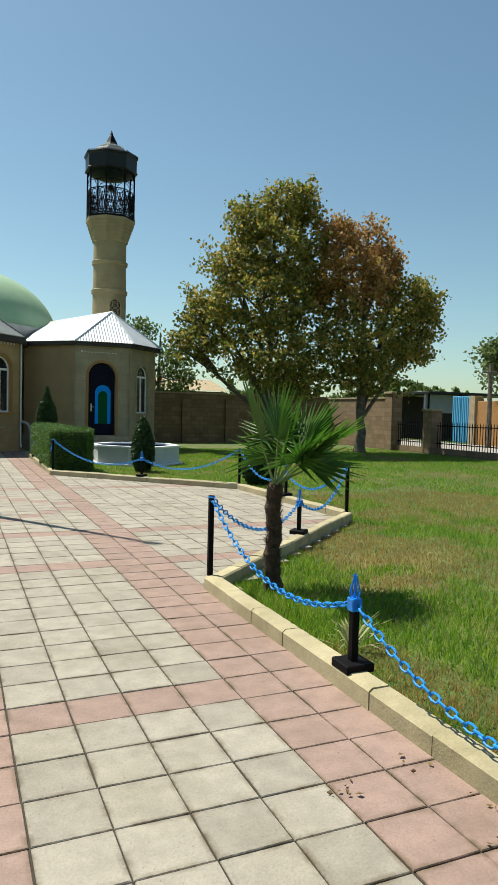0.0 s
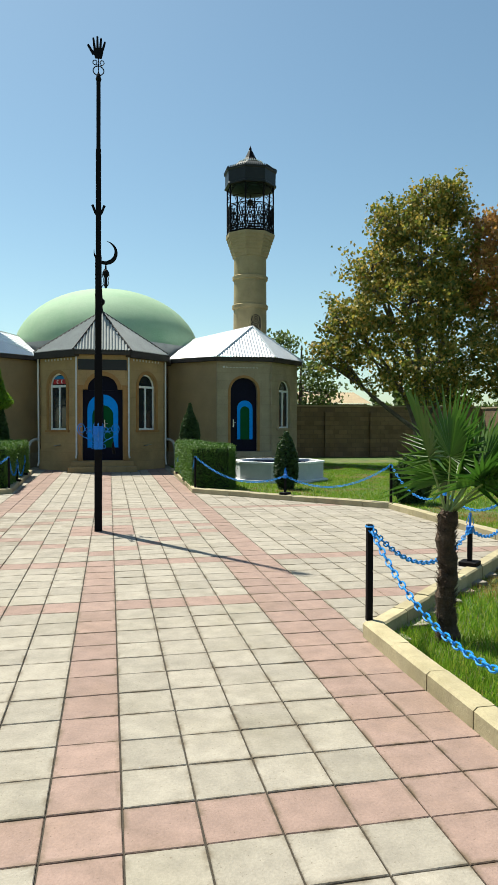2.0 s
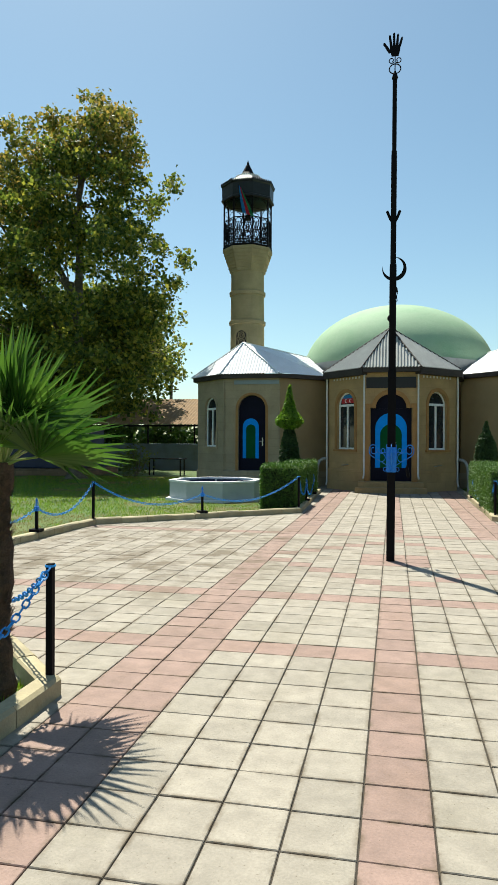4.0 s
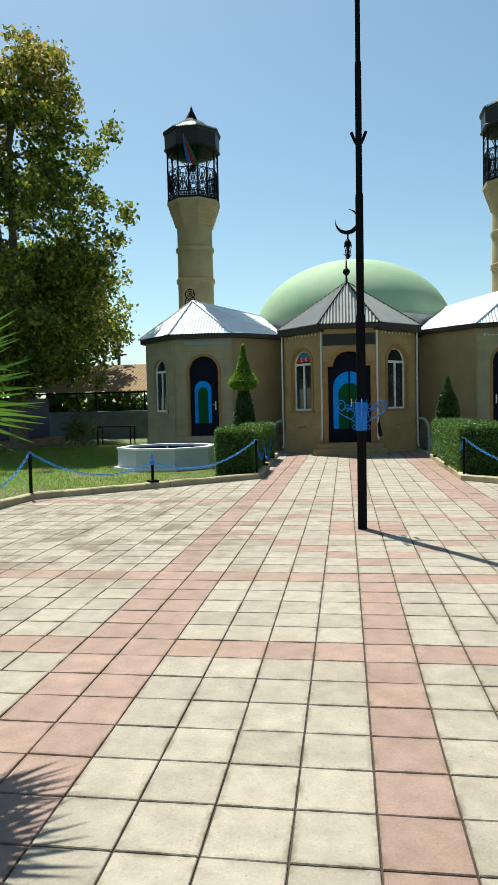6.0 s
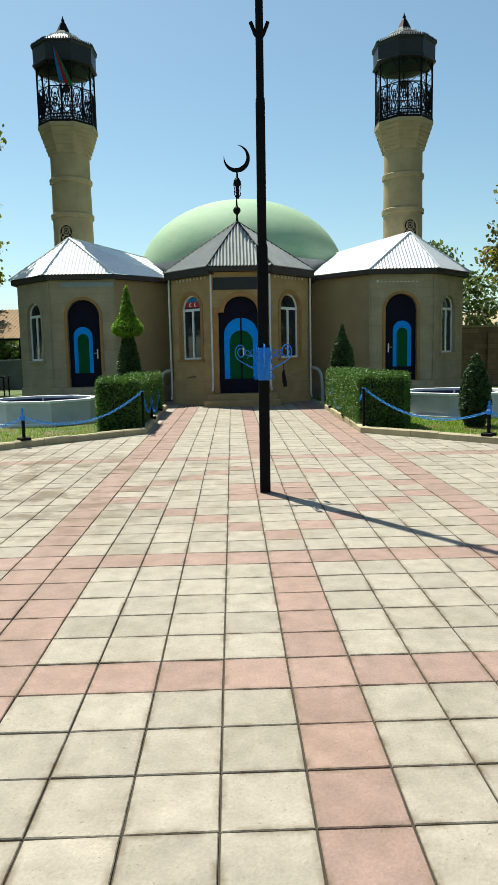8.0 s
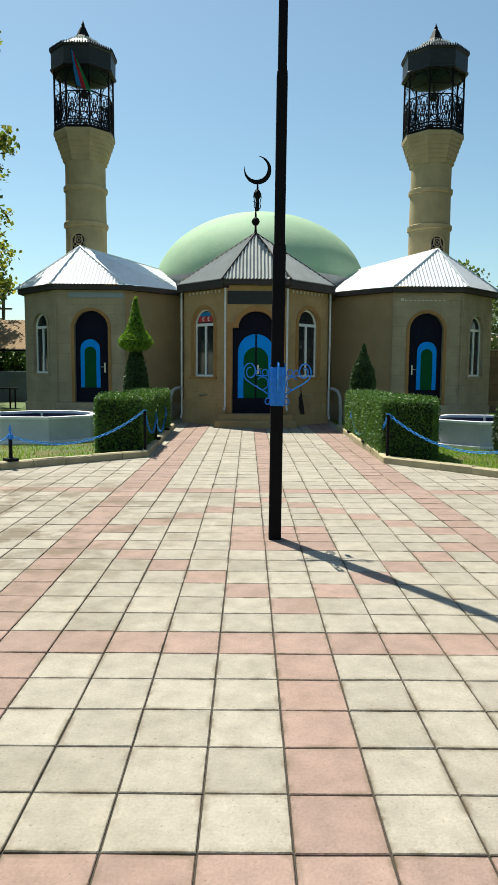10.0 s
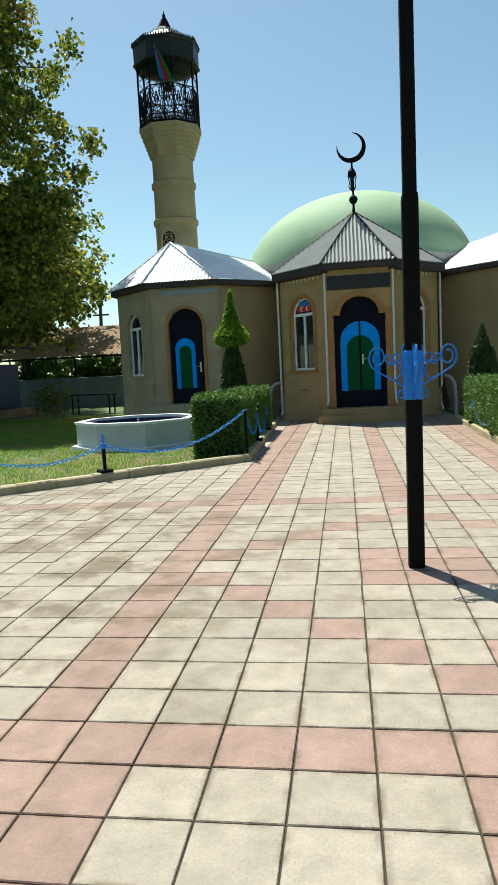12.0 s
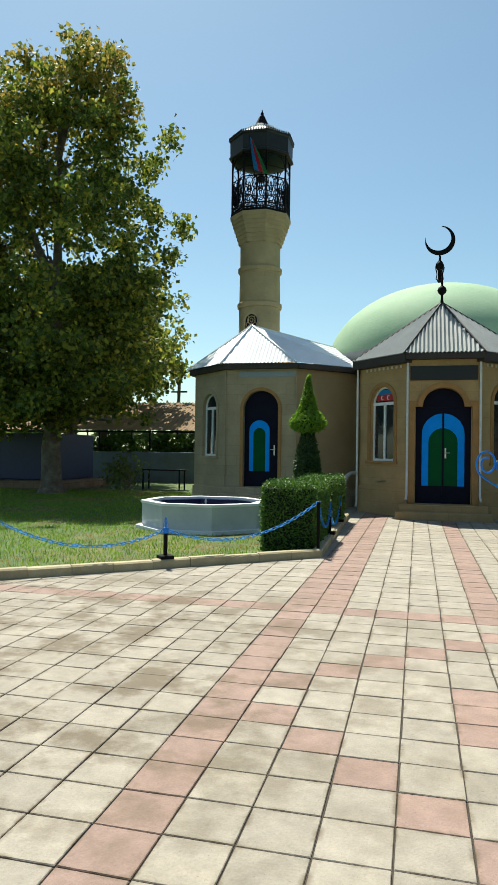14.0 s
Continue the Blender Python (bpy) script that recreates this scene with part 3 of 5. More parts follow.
def wing(s):
    corner = [(2.28, 19.87), (3.86, 18.3), (5.82, 18.3), (7.18, 19.66), (7.18, 24.2)]
    inner, front, outer, flank = [side_wall(s, a, b) for a, b in zip(corner, corner[1:])]
    c = front.length / 2
    b = bmesh.new()
    add_wall(b, inner, BASE, WALL_TOP, 0.3)
    part("wing_wall", b, M["plaster"], mosque)
    b = bmesh.new()
    add_wall(b, front, BASE, WALL_TOP, 0.3, (c - 0.485, c + 0.485, 0.56, 2.70, 0.485))
    part("wing_wall", b, M["stone_pale"], mosque)
    cw = outer.length / 2
    b = bmesh.new()
    add_wall(b, outer, BASE, WALL_TOP, 0.3, (cw - 0.41, cw + 0.41, 1.38, 2.74, 0.41))
    part("wing_wall", b, M["stone_pale"], mosque)
    b = bmesh.new()
    add_wall(b, flank, BASE, WALL_TOP, 0.3)
    part("wing_wall", b, M["stone_pale"], mosque)
    window_in(outer, cw, 0.41, 1.38, 2.74, "white-framed arched window in pale stone wall", flag=None)
    for wall in (inner, front, outer, flank):
        gutter_and_fascia(wall, WALL_TOP + 0.05, 0.14, 0.17)
    # door
    b = bmesh.new()
    add_slab(b, front, jamb(c - 0.48, c + 0.48, 0.56, 2.70, 0.48), -0.2, -0.14)
    d = part("door", b, M["door_dark"], mosque, "dark navy arched door with blue and green arch")
    b = bmesh.new()
    off = 0.06 * -s
    add_band(b, front, jamb(c - off - 0.17, c - off + 0.17, 0.98, 2.0, 0.17), jamb(c - off - 0.285, c - off + 0.285, 0.98, 2.09, 0.29), -0.145, -0.125)
    part("blue_arch", b, M["door_blue"], d, "bright blue painted arch band")
    b = bmesh.new()
    add_slab(b, front, jamb(c - off - 0.168, c - off + 0.168, 0.98, 2.0, 0.168), -0.145, -0.13)
    part("green_panel", b, M["door_green"], d, "dark green arched panel")
    b = bmesh.new()
    hx = c - s * 0.36
    add_slab(b, front, [(hx - 0.018, 1.42), (hx + 0.018, 1.42), (hx + 0.018, 1.70), (hx - 0.018, 1.70)], -0.145, -0.12)
    add_tube(b, [front.at(hx, 1.58, -0.12), front.at(hx, 1.58, -0.08), front.at(hx + s * 0.1, 1.58, -0.075)], 0.011)
    part("handle", b, M["steel"], d, "pale metal lever handle")
    b = bmesh.new()
    add_band(b, front, jamb(c - 0.488, c + 0.488, 0.45, 2.70, 0.488), jamb(c - 0.575, c + 0.575, 0.45, 2.70, 0.575), -0.02, 0.03)
    part("door_moulding", b, M["trim_brown"], mosque, "brown stone arch moulding")
    if s > 0:
        for k in range(11):
            b = bmesh.new()
            add_slab(b, front, [(0.22 + 0.12 * k, 3.53), (0.29 + 0.12 * k, 3.53), (0.29 + 0.12 * k, 3.60), (0.22 + 0.12 * k, 3.60)], -0.005, 0.012)
            part("dentil", b, M["pipe"], mosque, "small worn dentil below the eaves")
    # plinth, steps, corner pipes, board over the door
    for wall in (inner, outer):
        b = bmesh.new()
        add_slab(b, wall, [(-0.02, BASE), (wall.length + 0.02, BASE), (wall.length + 0.02, 0.5), (-0.02, 0.5)], -0.05, 0.04)
        part("plinth", b, M["stone_pale"], mosque)
    for k in range(3):
        b = bmesh.new()
        x0, x1 = AX + s * 4.84 - 0.98 - 0.06 * k, AX + s * 4.84 + 0.98 + 0.06 * k
        add_box(b, x0, 18.29 - 0.30 * (k + 1), BASE, x1, 18.29 - 0.30 * k, 0.55 - 0.17 * k, 0.008)
        part("step", b, M["stone_pale"], mosque)
    for px in (3.86, 5.84):
        b = bmesh.new()
        add_tube(b, [(AX + s * px, 18.26, 3.7), (AX + s * px, 18.26, 0.5)], 0.022, 8)
        part("downpipe", b, M["stone_pale"], mosque, "thin stone-coloured downpipe", smooth=True)
    b = bmesh.new()
    add_slab(b, front, [(0.35, 3.56), (front.length - 0.02, 3.56), (front.length - 0.02, 3.70), (0.35, 3.70)], 0.0, 0.03)
    part("name_strip", b, M["grey_paint"] if s < 0 else M["stone_pale"], mosque)
    # roof
    Z = WALL_TOP + 0.06
    def P(x, y, z=Z):
        return (AX + s * x, y, z)
    E0, E1, E2, E3, E4 = P(2.26, 19.66), P(3.84, 18.08), P(5.93, 18.08), P(7.40, 19.55), P(7.40, 24.4)
    A, R = P(5.40, 19.45, 5.19), P(3.4, 22.8, 5.0)
    for tri, mat in (((E1, E2, A), "roof"), ((E2, E3, A), "roof"), ((E3, E4, A), "roof"), ((E0, E1, A), "roof")):
        b = bmesh.new()
        add_ribbed(b, tri)
        part("roof_sheet", b, M[mat], mosque)
    for tri in ((E0, A, R), (E4, A, R)):
        b = bmesh.new()
        add_ribbed(b, tri)
        part("roof_sheet", b, M["roof"], mosque)
    b = bmesh.new()
    for q in (E1, E2, E3, R):
        add_tube(b, [q, A], 0.035, 5)
    part("ridge_cap", b, M["roof"], mosque)


both(wing)

# porch roof
Z = WALL_TOP + 0.05
G0, G1, G2, G3 = (AX - 2.36, 18.13, Z), (AX - 1.0, 16.68, Z), (AX + 0.82, 16.68, Z), (AX + 2.18, 18.13, Z)
GB0, GB1, A = (AX - 2.36, 20.6, Z), (AX + 2.18, 20.6, Z), (AX - 0.12, 17.95, 5.33)
B = (AX, 20.6, 5.33)
for tri in ((G1, G2, A), (G0, G1, A), (G2, G3, A), (GB0, G0, A), (G3, GB1, A), (GB0, A, B), (GB1, A, B)):
    b = bmesh.new()
    add_ribbed(b, tri, 0.095, 0.02)
    part("porch_roof_sheet", b, M["roof_grey"], mosque, "grey ribbed sheet roof")
b = bmesh.new()
for q in (G0, G1, G2, G3):
    add_tube(b, [q, A], 0.03, 5)
part("ridge_cap", b, M["fascia"], mosque, "dark folded ridge capping")
# porch steps
for k, (half, depth, z) in enumerate(((1.0, 0.30, 0.33), (1.08, 0.62, 0.17))):
    b = bmesh.new()
    add_box(b, AX + PORCH - half, 16.9 - depth, BASE, AX + PORCH + half, 16.9 - depth + 0.31, z, 0.01)
    part("step", b, M["stone"], mosque)
# hall behind the porch, flat roof and dome
b = bmesh.new()
add_prism(b, [(AX - 7.0, 23.0), (AX - 4.5, 20.8), (AX + 4.5, 20.8), (AX + 7.0, 23.0), (AX + 7.0, 28.0), (AX + 4.0, 31.0), (AX - 4.0, 31.0), (AX - 7.0, 28.0)], BASE, 4.1)
part("hall_wall", b, M["stone"], mosque)
b = bmesh.new()
add_prism(b, [(AX + 4.4 * math.cos(math.pi * (k + 0.5) / 4), 24.3 + 4.4 * math.sin(math.pi * (k + 0.5) / 4)) for k in range(8)], 4.1, 4.62)
part("drum", b, M["roof_grey"], mosque)
b = bmesh.new()
add_lathe(b, [(3.88 * math.cos(t), 4.45 + 2.77 * math.sin(t)) for t in np.linspace(0, math.pi / 2 - 0.01, 26)], 64, AX + 0.1, 24.3)
part("dome", b, M["dome"], mosque, "pale green painted dome", smooth=True)
# small finial on the porch, and the lantern finial with its crescent on the dome
fx, fy, fz = A
b = bmesh.new()
add_lathe(b, [(0.05, 5.26), (0.03, 5.45), (0.03, 5.52), (0.09, 5.57), (0.115, 5.64), (0.09, 5.71), (0.03, 5.76), (0.02, 5.95), (0.012, 6.16)], 10, fx, fy)
add_tube(b, [(fx - 0.02 + 0.07 * math.cos(t), fy, 6.22 + 0.06 * math.sin(t)) for t in np.linspace(-2.6, 0.4, 9)], [0.004, 0.01, 0.014, 0.016, 0.016, 0.016, 0.014, 0.01, 0.004], 6)
part("finial", b, M["iron"], mosque, "small dark metal roof finial with ball", smooth=True)
DX, DY = AX - 0.01, 24.3
b = bmesh.new()
add_lathe(b, [(0.10, 7.15), (0.05, 7.30), (0.05, 7.38), (0.10, 7.44), (0.07, 7.50), (0.06, 7.78), (0.12, 7.86), (0.14, 7.96), (0.10, 8.06), (0.04, 8.12), (0.03, 8.34)], 10, DX, DY)
for k in range(4):
    a = k * math.pi / 2 + 0.4
    add_tube(b, [(DX + r * math.cos(a), DY + r * math.sin(a), z) for r, z in ((0.05, 7.42), (0.13, 7.5), (0.10, 7.66), (0.15, 7.86), (0.13, 8.0), (0.05, 8.12))], 0.018, 5)
part("dome_finial", b, M["iron"], mosque, "black metal lantern-shaped dome finial", smooth=True)
b = bmesh.new()
flat = Wall((DX - 1, DY), (DX + 1, DY))
tt = np.linspace(math.radians(-195), math.radians(85), 34)
R0 = 0.50
out = [(1.0 + R0 * math.cos(t), 8.82 + R0 * math.sin(t)) for t in tt]
ins = [(1.0 + (R0 - 0.005 - 0.165 * math.sin(math.pi * k / 33)) * math.cos(t), 8.82 + (R0 - 0.005 - 0.165 * math.sin(math.pi * k / 33)) * math.sin(t)) for k, t in enumerate(tt)]
add_band(b, flat, ins, out, -0.025, 0.025)
part("crescent", b, M["iron"], mosque, "black metal crescent")


# ---- minarets ----
def minaret(s):
    x, y = AX + 6.03 * s, 23.05
    t = thing("minaret", x, y, 0, "slender tan stone minaret with dark iron balcony and cap", "minaret", "pair of minarets")
    b = bmesh.new()
    prof = [(0.80, -0.05), (0.78, 4.5), (0.77, 6.50), (0.83, 6.52), (0.84, 6.66), (0.77, 6.70), (0.755, 7.74), (0.82, 7.76), (0.83, 7.89), (0.755, 7.93), (0.75, 9.55)]
    add_lathe(b, prof, 28, x, y)
    shaft = part("shaft", b, M["minaret"], t)
    smooth_all(shaft.data, 16)
    ph = math.pi / 8
    b = bmesh.new()
    steps = []
    for k in range(7):
        steps += [(0.835 + 0.052 * k, 8.72 + 0.138 * k), (0.850 + 0.052 * k, 8.72 + 0.138 * (k + 1))]
    add_lathe(b, steps, 8, x, y, ph)
    part("corbel", b, M["minaret"], t, "stepped eight-sided stone corbel")
    def corner(k, r, z):
        return Vector((x + r * math.cos(ph + k * math.pi / 4), y + r * math.sin(ph + k * math.pi / 4), z))
    b = bmesh.new()
    add_lathe(b, [(1.12, 9.64), (1.14, 9.70), (1.14, 9.78), (1.05, 9.80)], 8, x, y, ph)
    part("balcony_deck", b, M["iron"], t)
    # lattice opening at the foot of the shaft
    b = bmesh.new()
    ang = math.radians(-90 + 8 * s)
    cdir = Vector((math.cos(ang), math.sin(ang), 0))
    lw = Wall((x + 0.79 * cdir.x + 0.27 * cdir.y, y + 0.79 * cdir.y - 0.27 * cdir.x), (x + 0.79 * cdir.x - 0.27 * cdir.y, y + 0.79 * cdir.y + 0.27 * cdir.x))
    add_slab(b, lw, jamb(0.03, 0.51, 5.1, 5.98, 0.24), -0.14, 0.0)
    opening = part("lattice_opening", b, M["door_dark"], t, "arched lattice opening")
    b = bmesh.new()
    add_band(b, lw, jamb(0.035, 0.505, 5.1, 5.98, 0.235), jamb(-0.03, 0.57, 5.1, 5.98, 0.30), -0.16, 0.035)
    part("opening_frame", b, M["minaret"], opening, "raised stone frame")
    b = bmesh.new()
    for k in range(4):
        zc = 5.14 + 0.29 * k
        add_tube(b, [lw.at(0.27 + 0.15 * math.cos(a), zc + 0.14 * math.sin(a), 0.012) for a in np.linspace(0, 2 * math.pi, 13)[:-1]], 0.019, 5, True)
        add_tube(b, [lw.at(0.27 + 0.06 * math.cos(a), zc + 0.07 * math.sin(a), 0.012) for a in np.linspace(0, 2 * math.pi, 9)[:-1]], 0.016, 5, True)
        for q in (-1, 1):
            add_tube(b, [lw.at(0.27 + q * 0.22, zc - 0.15, 0.012), lw.at(0.27 + q * 0.10, zc, 0.012), lw.at(0.27 + q * (0.22 if k < 3 else 0.12), zc + 0.15, 0.012)], 0.016, 5)
    part("lattice", b, M["minaret"], opening, "carved stone lattice")
    for k in range(8):
        b = bmesh.new()
        p = corner(k, 1.09, 9.72)
        add_box(b, p.x - 0.03, p.y - 0.03, 9.70, p.x + 0.03, p.y + 0.03, 11.80, 0.006)
        part("post", b, M["iron"], t)
        a0, a1 = corner(k, 1.09, 0), corner(k + 1, 1.09, 0)
        w = Wall((a1.x, a1.y), (a0.x, a0.y))
        L = w.length
        b = bmesh.new()
        for z in (9.84, 9.97, 10.88):
            add_tube(b, [w.at(0.02, z), w.at(L - 0.02, z)], 0.024, 4)
        add_tube(b, [w.at(L / 2, 9.84), w.at(L / 2, 10.88)], 0.016, 4)
        for half in (0, 1):
            c = L * (0.25 + 0.5 * half)
            for zc, rx, rz in ((10.22, 0.15, 0.2), (10.64, 0.15, 0.2), (10.43, 0.085, 0.1), (10.43, 0.045, 0.25)):
                add_tube(b, [w.at(c + rx * math.cos(q), zc + rz * math.sin(q)) for q in np.linspace(0, 2 * math.pi, 11)[:-1]], 0.019, 4, True)
            for q in (-1, 1):
                add_tube(b, [w.at(c + q * 0.19, 10.0), w.at(c + q * 0.09, 10.2), w.at(c + q * 0.18, 10.43), w.at(c + q * 0.09, 10.66), w.at(c + q * 0.19, 10.86)], 0.019, 4)
        for q in range(6):
            c = L * (q + 0.5) / 6
            add_tube(b, [w.at(c + 0.045 * math.cos(f), 9.905 + 0.045 * math.sin(f)) for f in np.linspace(0, 2 * math.pi, 7)[:-1]], 0.01, 4, True)
        part("railing_panel", b, M["iron"], t, "black wrought-iron scrollwork railing")
        b = bmesh.new()
        for q in (-1, 1):
            u0 = L / 2 - q * (L / 2 - 0.03)
            add_tube(b, [w.at(u0, 11.25), w.at(u0 + q * 0.06, 11.45), w.at(u0 + q * 0.2, 11.58), w.at(u0 + q * 0.36, 11.62)], 0.012, 4)
            add_tube(b, [w.at(u0 + q * 0.11 + 0.06 * math.cos(f), 11.6 + 0.06 * math.sin(f)) for f in np.linspace(0, 2 * math.pi, 9)[:-1]], 0.012, 4, True)
            add_tube(b, [w.at(u0 + q * 0.24 + 0.04 * math.cos(f), 11.66 + 0.04 * math.sin(f)) for f in np.linspace(0, 2 * math.pi, 9)[:-1]], 0.012, 4, True)
        add_tube(b, [w.at(0, 11.22), w.at(L, 11.22)], 0.014, 4)
        part("bracket", b, M["iron"], t)
    b = bmesh.new()
    add_lathe(b, [(1.10, 11.68), (1.23, 11.70), (1.23, 11.76), (1.19, 11.79), (1.20, 12.28), (1.25, 12.32), (1.25, 12.38), (1.15, 12.42), (0.56, 12.76), (0.5, 12.80)], 8, x, y, ph)
    part("cap", b, M["cap"], t, "dark bronze eight-sided cap")
    b = bmesh.new()
    add_lathe(b, [(0.05, 11.46), (0.45, 11.48), (0.75, 11.54), (0.95, 11.62), (1.08, 11.72)], 16, x, y, ph)
    part("soffit_bowl", b, M["cap_under"], t, "dark green bowl-shaped ceiling", smooth=True)
    b = bmesh.new()
    for k in range(40):
        a = 2 * math.pi * k / 40
        add_lathe(b, [(0.032, 12.75), (0.026, 12.80), (0.012, 12.825)], 5, x + 0.56 * math.cos(a), y + 0.56 * math.sin(a))
    part("scalloped_trim", b, M["white"], t, "pale scalloped metal trim")
    b = bmesh.new()
    for k in range(8):
        a0, a1 = corner(k, 1.24, 12.42), corner(k + 1, 1.24, 12.42)
        for q in range(10):
            p = a0.lerp(a1, (q + 0.5) / 10)
            add_lathe(b, [(0.03, 12.36), (0.03, 12.42), (0.008, 12.46)], 5, p.x, p.y)
    part("eaves_beads", b, M["cap"], t)
    b = bmesh.new()
    add_lathe(b, [(0.44, 12.80), (0.27, 13.0), (0.11, 13.30), (0.06, 13.36), (0.065, 13.42), (0.03, 13.48), (0.008, 13.56)], 8, x, y, ph)
    part("spire", b, M["iron"], t)
    b = bmesh.new()
    add_tube(b, [(x, y, 11.5), (x, y, 11.2)], 0.03, 6)
    add_lathe(b, [(0.06, 11.26), (0.13, 11.2), (0.16, 11.08), (0.10, 10.98)], 10, x, y)
    part("hanging_lamp", b, M["cap"], t)
    t.scale = (0.915, 0.915, 0.985)
    return t


min_l, min_r = minaret(-1), minaret(1)


# ---- pole with finials on the plaza ----
PX, PY = 0.09, 4.30
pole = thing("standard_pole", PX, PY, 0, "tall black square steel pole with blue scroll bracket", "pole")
for name, z0, z1, h in (("pole_base", -0.02, 2.53, 0.054), ("pole_middle", 2.45, 3.93, 0.045), ("pole_upper", 3.85, 5.4, 0.037), ("pole_top", 5.35, 6.40, 0.029)):
    b = bmesh.new()
    add_box(b, PX - h, PY - h, z0, PX + h, PY + h, z1, 0.008)
    if z0 > 1:
        add_box(b, PX - h - 0.006, PY - h - 0.006, z0 - 0.03, PX + h + 0.006, PY + h + 0.006, z0 + 0.1, 0.006)
    part(name, b, M["iron"], pole)
b = bmesh.new()
add_box(b, PX - 0.062, PY - 0.062, 1.18, PX + 0.062, PY + 0.062, 1.515, 0.008)
sleeve = part("blue_sleeve", b, M["blue"], pole, "bright blue painted sleeve")


def spiral(cx, cz, r0, turns, start, sgn, n=22):
    return [(cx + sgn * r0 * (1 - 0.75 * k / n) * math.cos(start + turns * 2 * math.pi * k / n), cz + r0 * (1 - 0.75 * k / n) * math.sin(start + turns * 2 * math.pi * k / n)) for k in range(n + 1)]


def scroll(d):
    """Scrolled flat-iron bracket that stands out from the pole in the direction d."""
    d = Vector(d)
    b = bmesh.new()
    def at(u, z):
        return Vector((PX, PY, 0)) + d * (0.055 + (u - 0.055) * 0.82) + Vector((0, 0, z))
    big = [(0.06, 1.27), (0.13, 1.31), (0.24, 1.36)] + [(0.275 + 0.075 * math.cos(a) * (1 - 0.62 * k / 26), 1.475 + 0.085 * math.sin(a) * (1 - 0.62 * k / 26)) for k, a in enumerate(np.linspace(-1.0, 8.2, 27))]
    add_tube(b, [at(*p) for p in big], 0.0065, 6)
    add_tube(b, [at(0.06, 1.445), at(0.10, 1.44), at(0.19, 1.44)] + [at(0.19 + 0.025 * math.sin(a), 1.465 - 0.025 * math.cos(a)) for a in np.linspace(0, 5.2, 10)], 0.0055, 6)
    add_tube(b, [at(0.12 + 0.028 * math.sin(a), 1.468 - 0.028 * math.cos(a)) for a in np.linspace(0, 5.4, 11)], 0.0055, 6)
    add_tube(b, [at(0.145 + 0.06 * math.cos(a), 1.375 + 0.055 * math.sin(a)) for a in np.linspace(0.6, 5.9, 18)], 0.0055, 6)
    add_tube(b, [at(0.085 + 0.035 * math.cos(a) * (1 - 0.5 * k / 17), 1.215 + 0.035 * math.sin(a) * (1 - 0.5 * k / 17)) for k, a in enumerate(np.linspace(2.8, -3.6, 18))], 0.0055, 6)
    add_tube(b, [at(0.058, 1.22), at(0.064, 1.34), at(0.072, 1.45), at(0.064, 1.54), at(0.052, 1.565), at(0.045, 1.53)], 0.008, 6)
    part("scroll_bracket", b, M["blue"], sleeve, "blue wrought-iron scroll", smooth=True)


for d in ((1, 0, 0), (-1, 0, 0), (0, -1, 0), (0, 1, 0)):
    scroll(d)
b = bmesh.new()
add_tube(b, [(PX + 0.205, PY, 1.36), (PX + 0.21, PY, 1.29)], 0.004, 5)
add_tube(b, [(PX + 0.21, PY, 1.29), (PX + 0.205, PY, 1.25), (PX + 0.215, PY, 1.17), (PX + 0.225, PY, 1.11)], [0.006, 0.018, 0.024, 0.02], 7)
part("tassel", b, M["iron"], pole, "small dark hanging tassel")
b = bmesh.new()
for s in (-1, 1):
    add_tube(b, [(PX, PY, 4.50), (PX + s * 0.04, PY, 4.55), (PX + s * 0.085, PY, 4.66)], 0.02, 6)
part("fork", b, M["iron"], pole)
b = bmesh.new()
add_lathe(b, [(0.03, 6.40), (0.042, 6.43), (0.03, 6.47), (0.012, 6.52)], 8, PX, PY)
add_tube(b, [(PX, PY, 6.45), (PX, PY, 6.74)], 0.008, 6)
add_tube(b, [(PX + 0.075 * math.cos(a), PY, 6.55 + 0.065 * math.sin(a)) for a in np.linspace(0, 2 * math.pi, 19)[:-1]], 0.008, 5, True)
for s in (-1, 1):
    add_tube(b, [(PX + s * (0.045 + 0.04 * math.cos(a) * (1 - 0.5 * k / 15)), PY, 6.665 + 0.04 * math.sin(a) * (1 - 0.5 * k / 15)) for k, a in enumerate(np.linspace(-2.4, 4.2, 16))], 0.007, 5)
part("scroll_ornament", b, M["iron"], pole)
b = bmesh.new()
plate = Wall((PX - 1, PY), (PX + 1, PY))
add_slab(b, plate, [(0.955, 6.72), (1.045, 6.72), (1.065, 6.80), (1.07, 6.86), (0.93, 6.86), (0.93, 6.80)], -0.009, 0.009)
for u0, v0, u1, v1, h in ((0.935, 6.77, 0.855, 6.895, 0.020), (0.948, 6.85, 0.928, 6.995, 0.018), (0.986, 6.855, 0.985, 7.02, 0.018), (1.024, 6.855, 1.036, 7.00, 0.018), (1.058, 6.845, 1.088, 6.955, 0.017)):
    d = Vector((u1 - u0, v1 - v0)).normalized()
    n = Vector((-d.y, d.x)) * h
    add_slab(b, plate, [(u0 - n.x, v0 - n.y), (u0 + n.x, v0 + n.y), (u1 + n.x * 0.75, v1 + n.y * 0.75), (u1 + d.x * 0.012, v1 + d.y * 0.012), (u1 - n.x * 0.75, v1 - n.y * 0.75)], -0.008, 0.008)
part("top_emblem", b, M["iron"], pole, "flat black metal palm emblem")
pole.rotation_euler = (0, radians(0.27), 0)


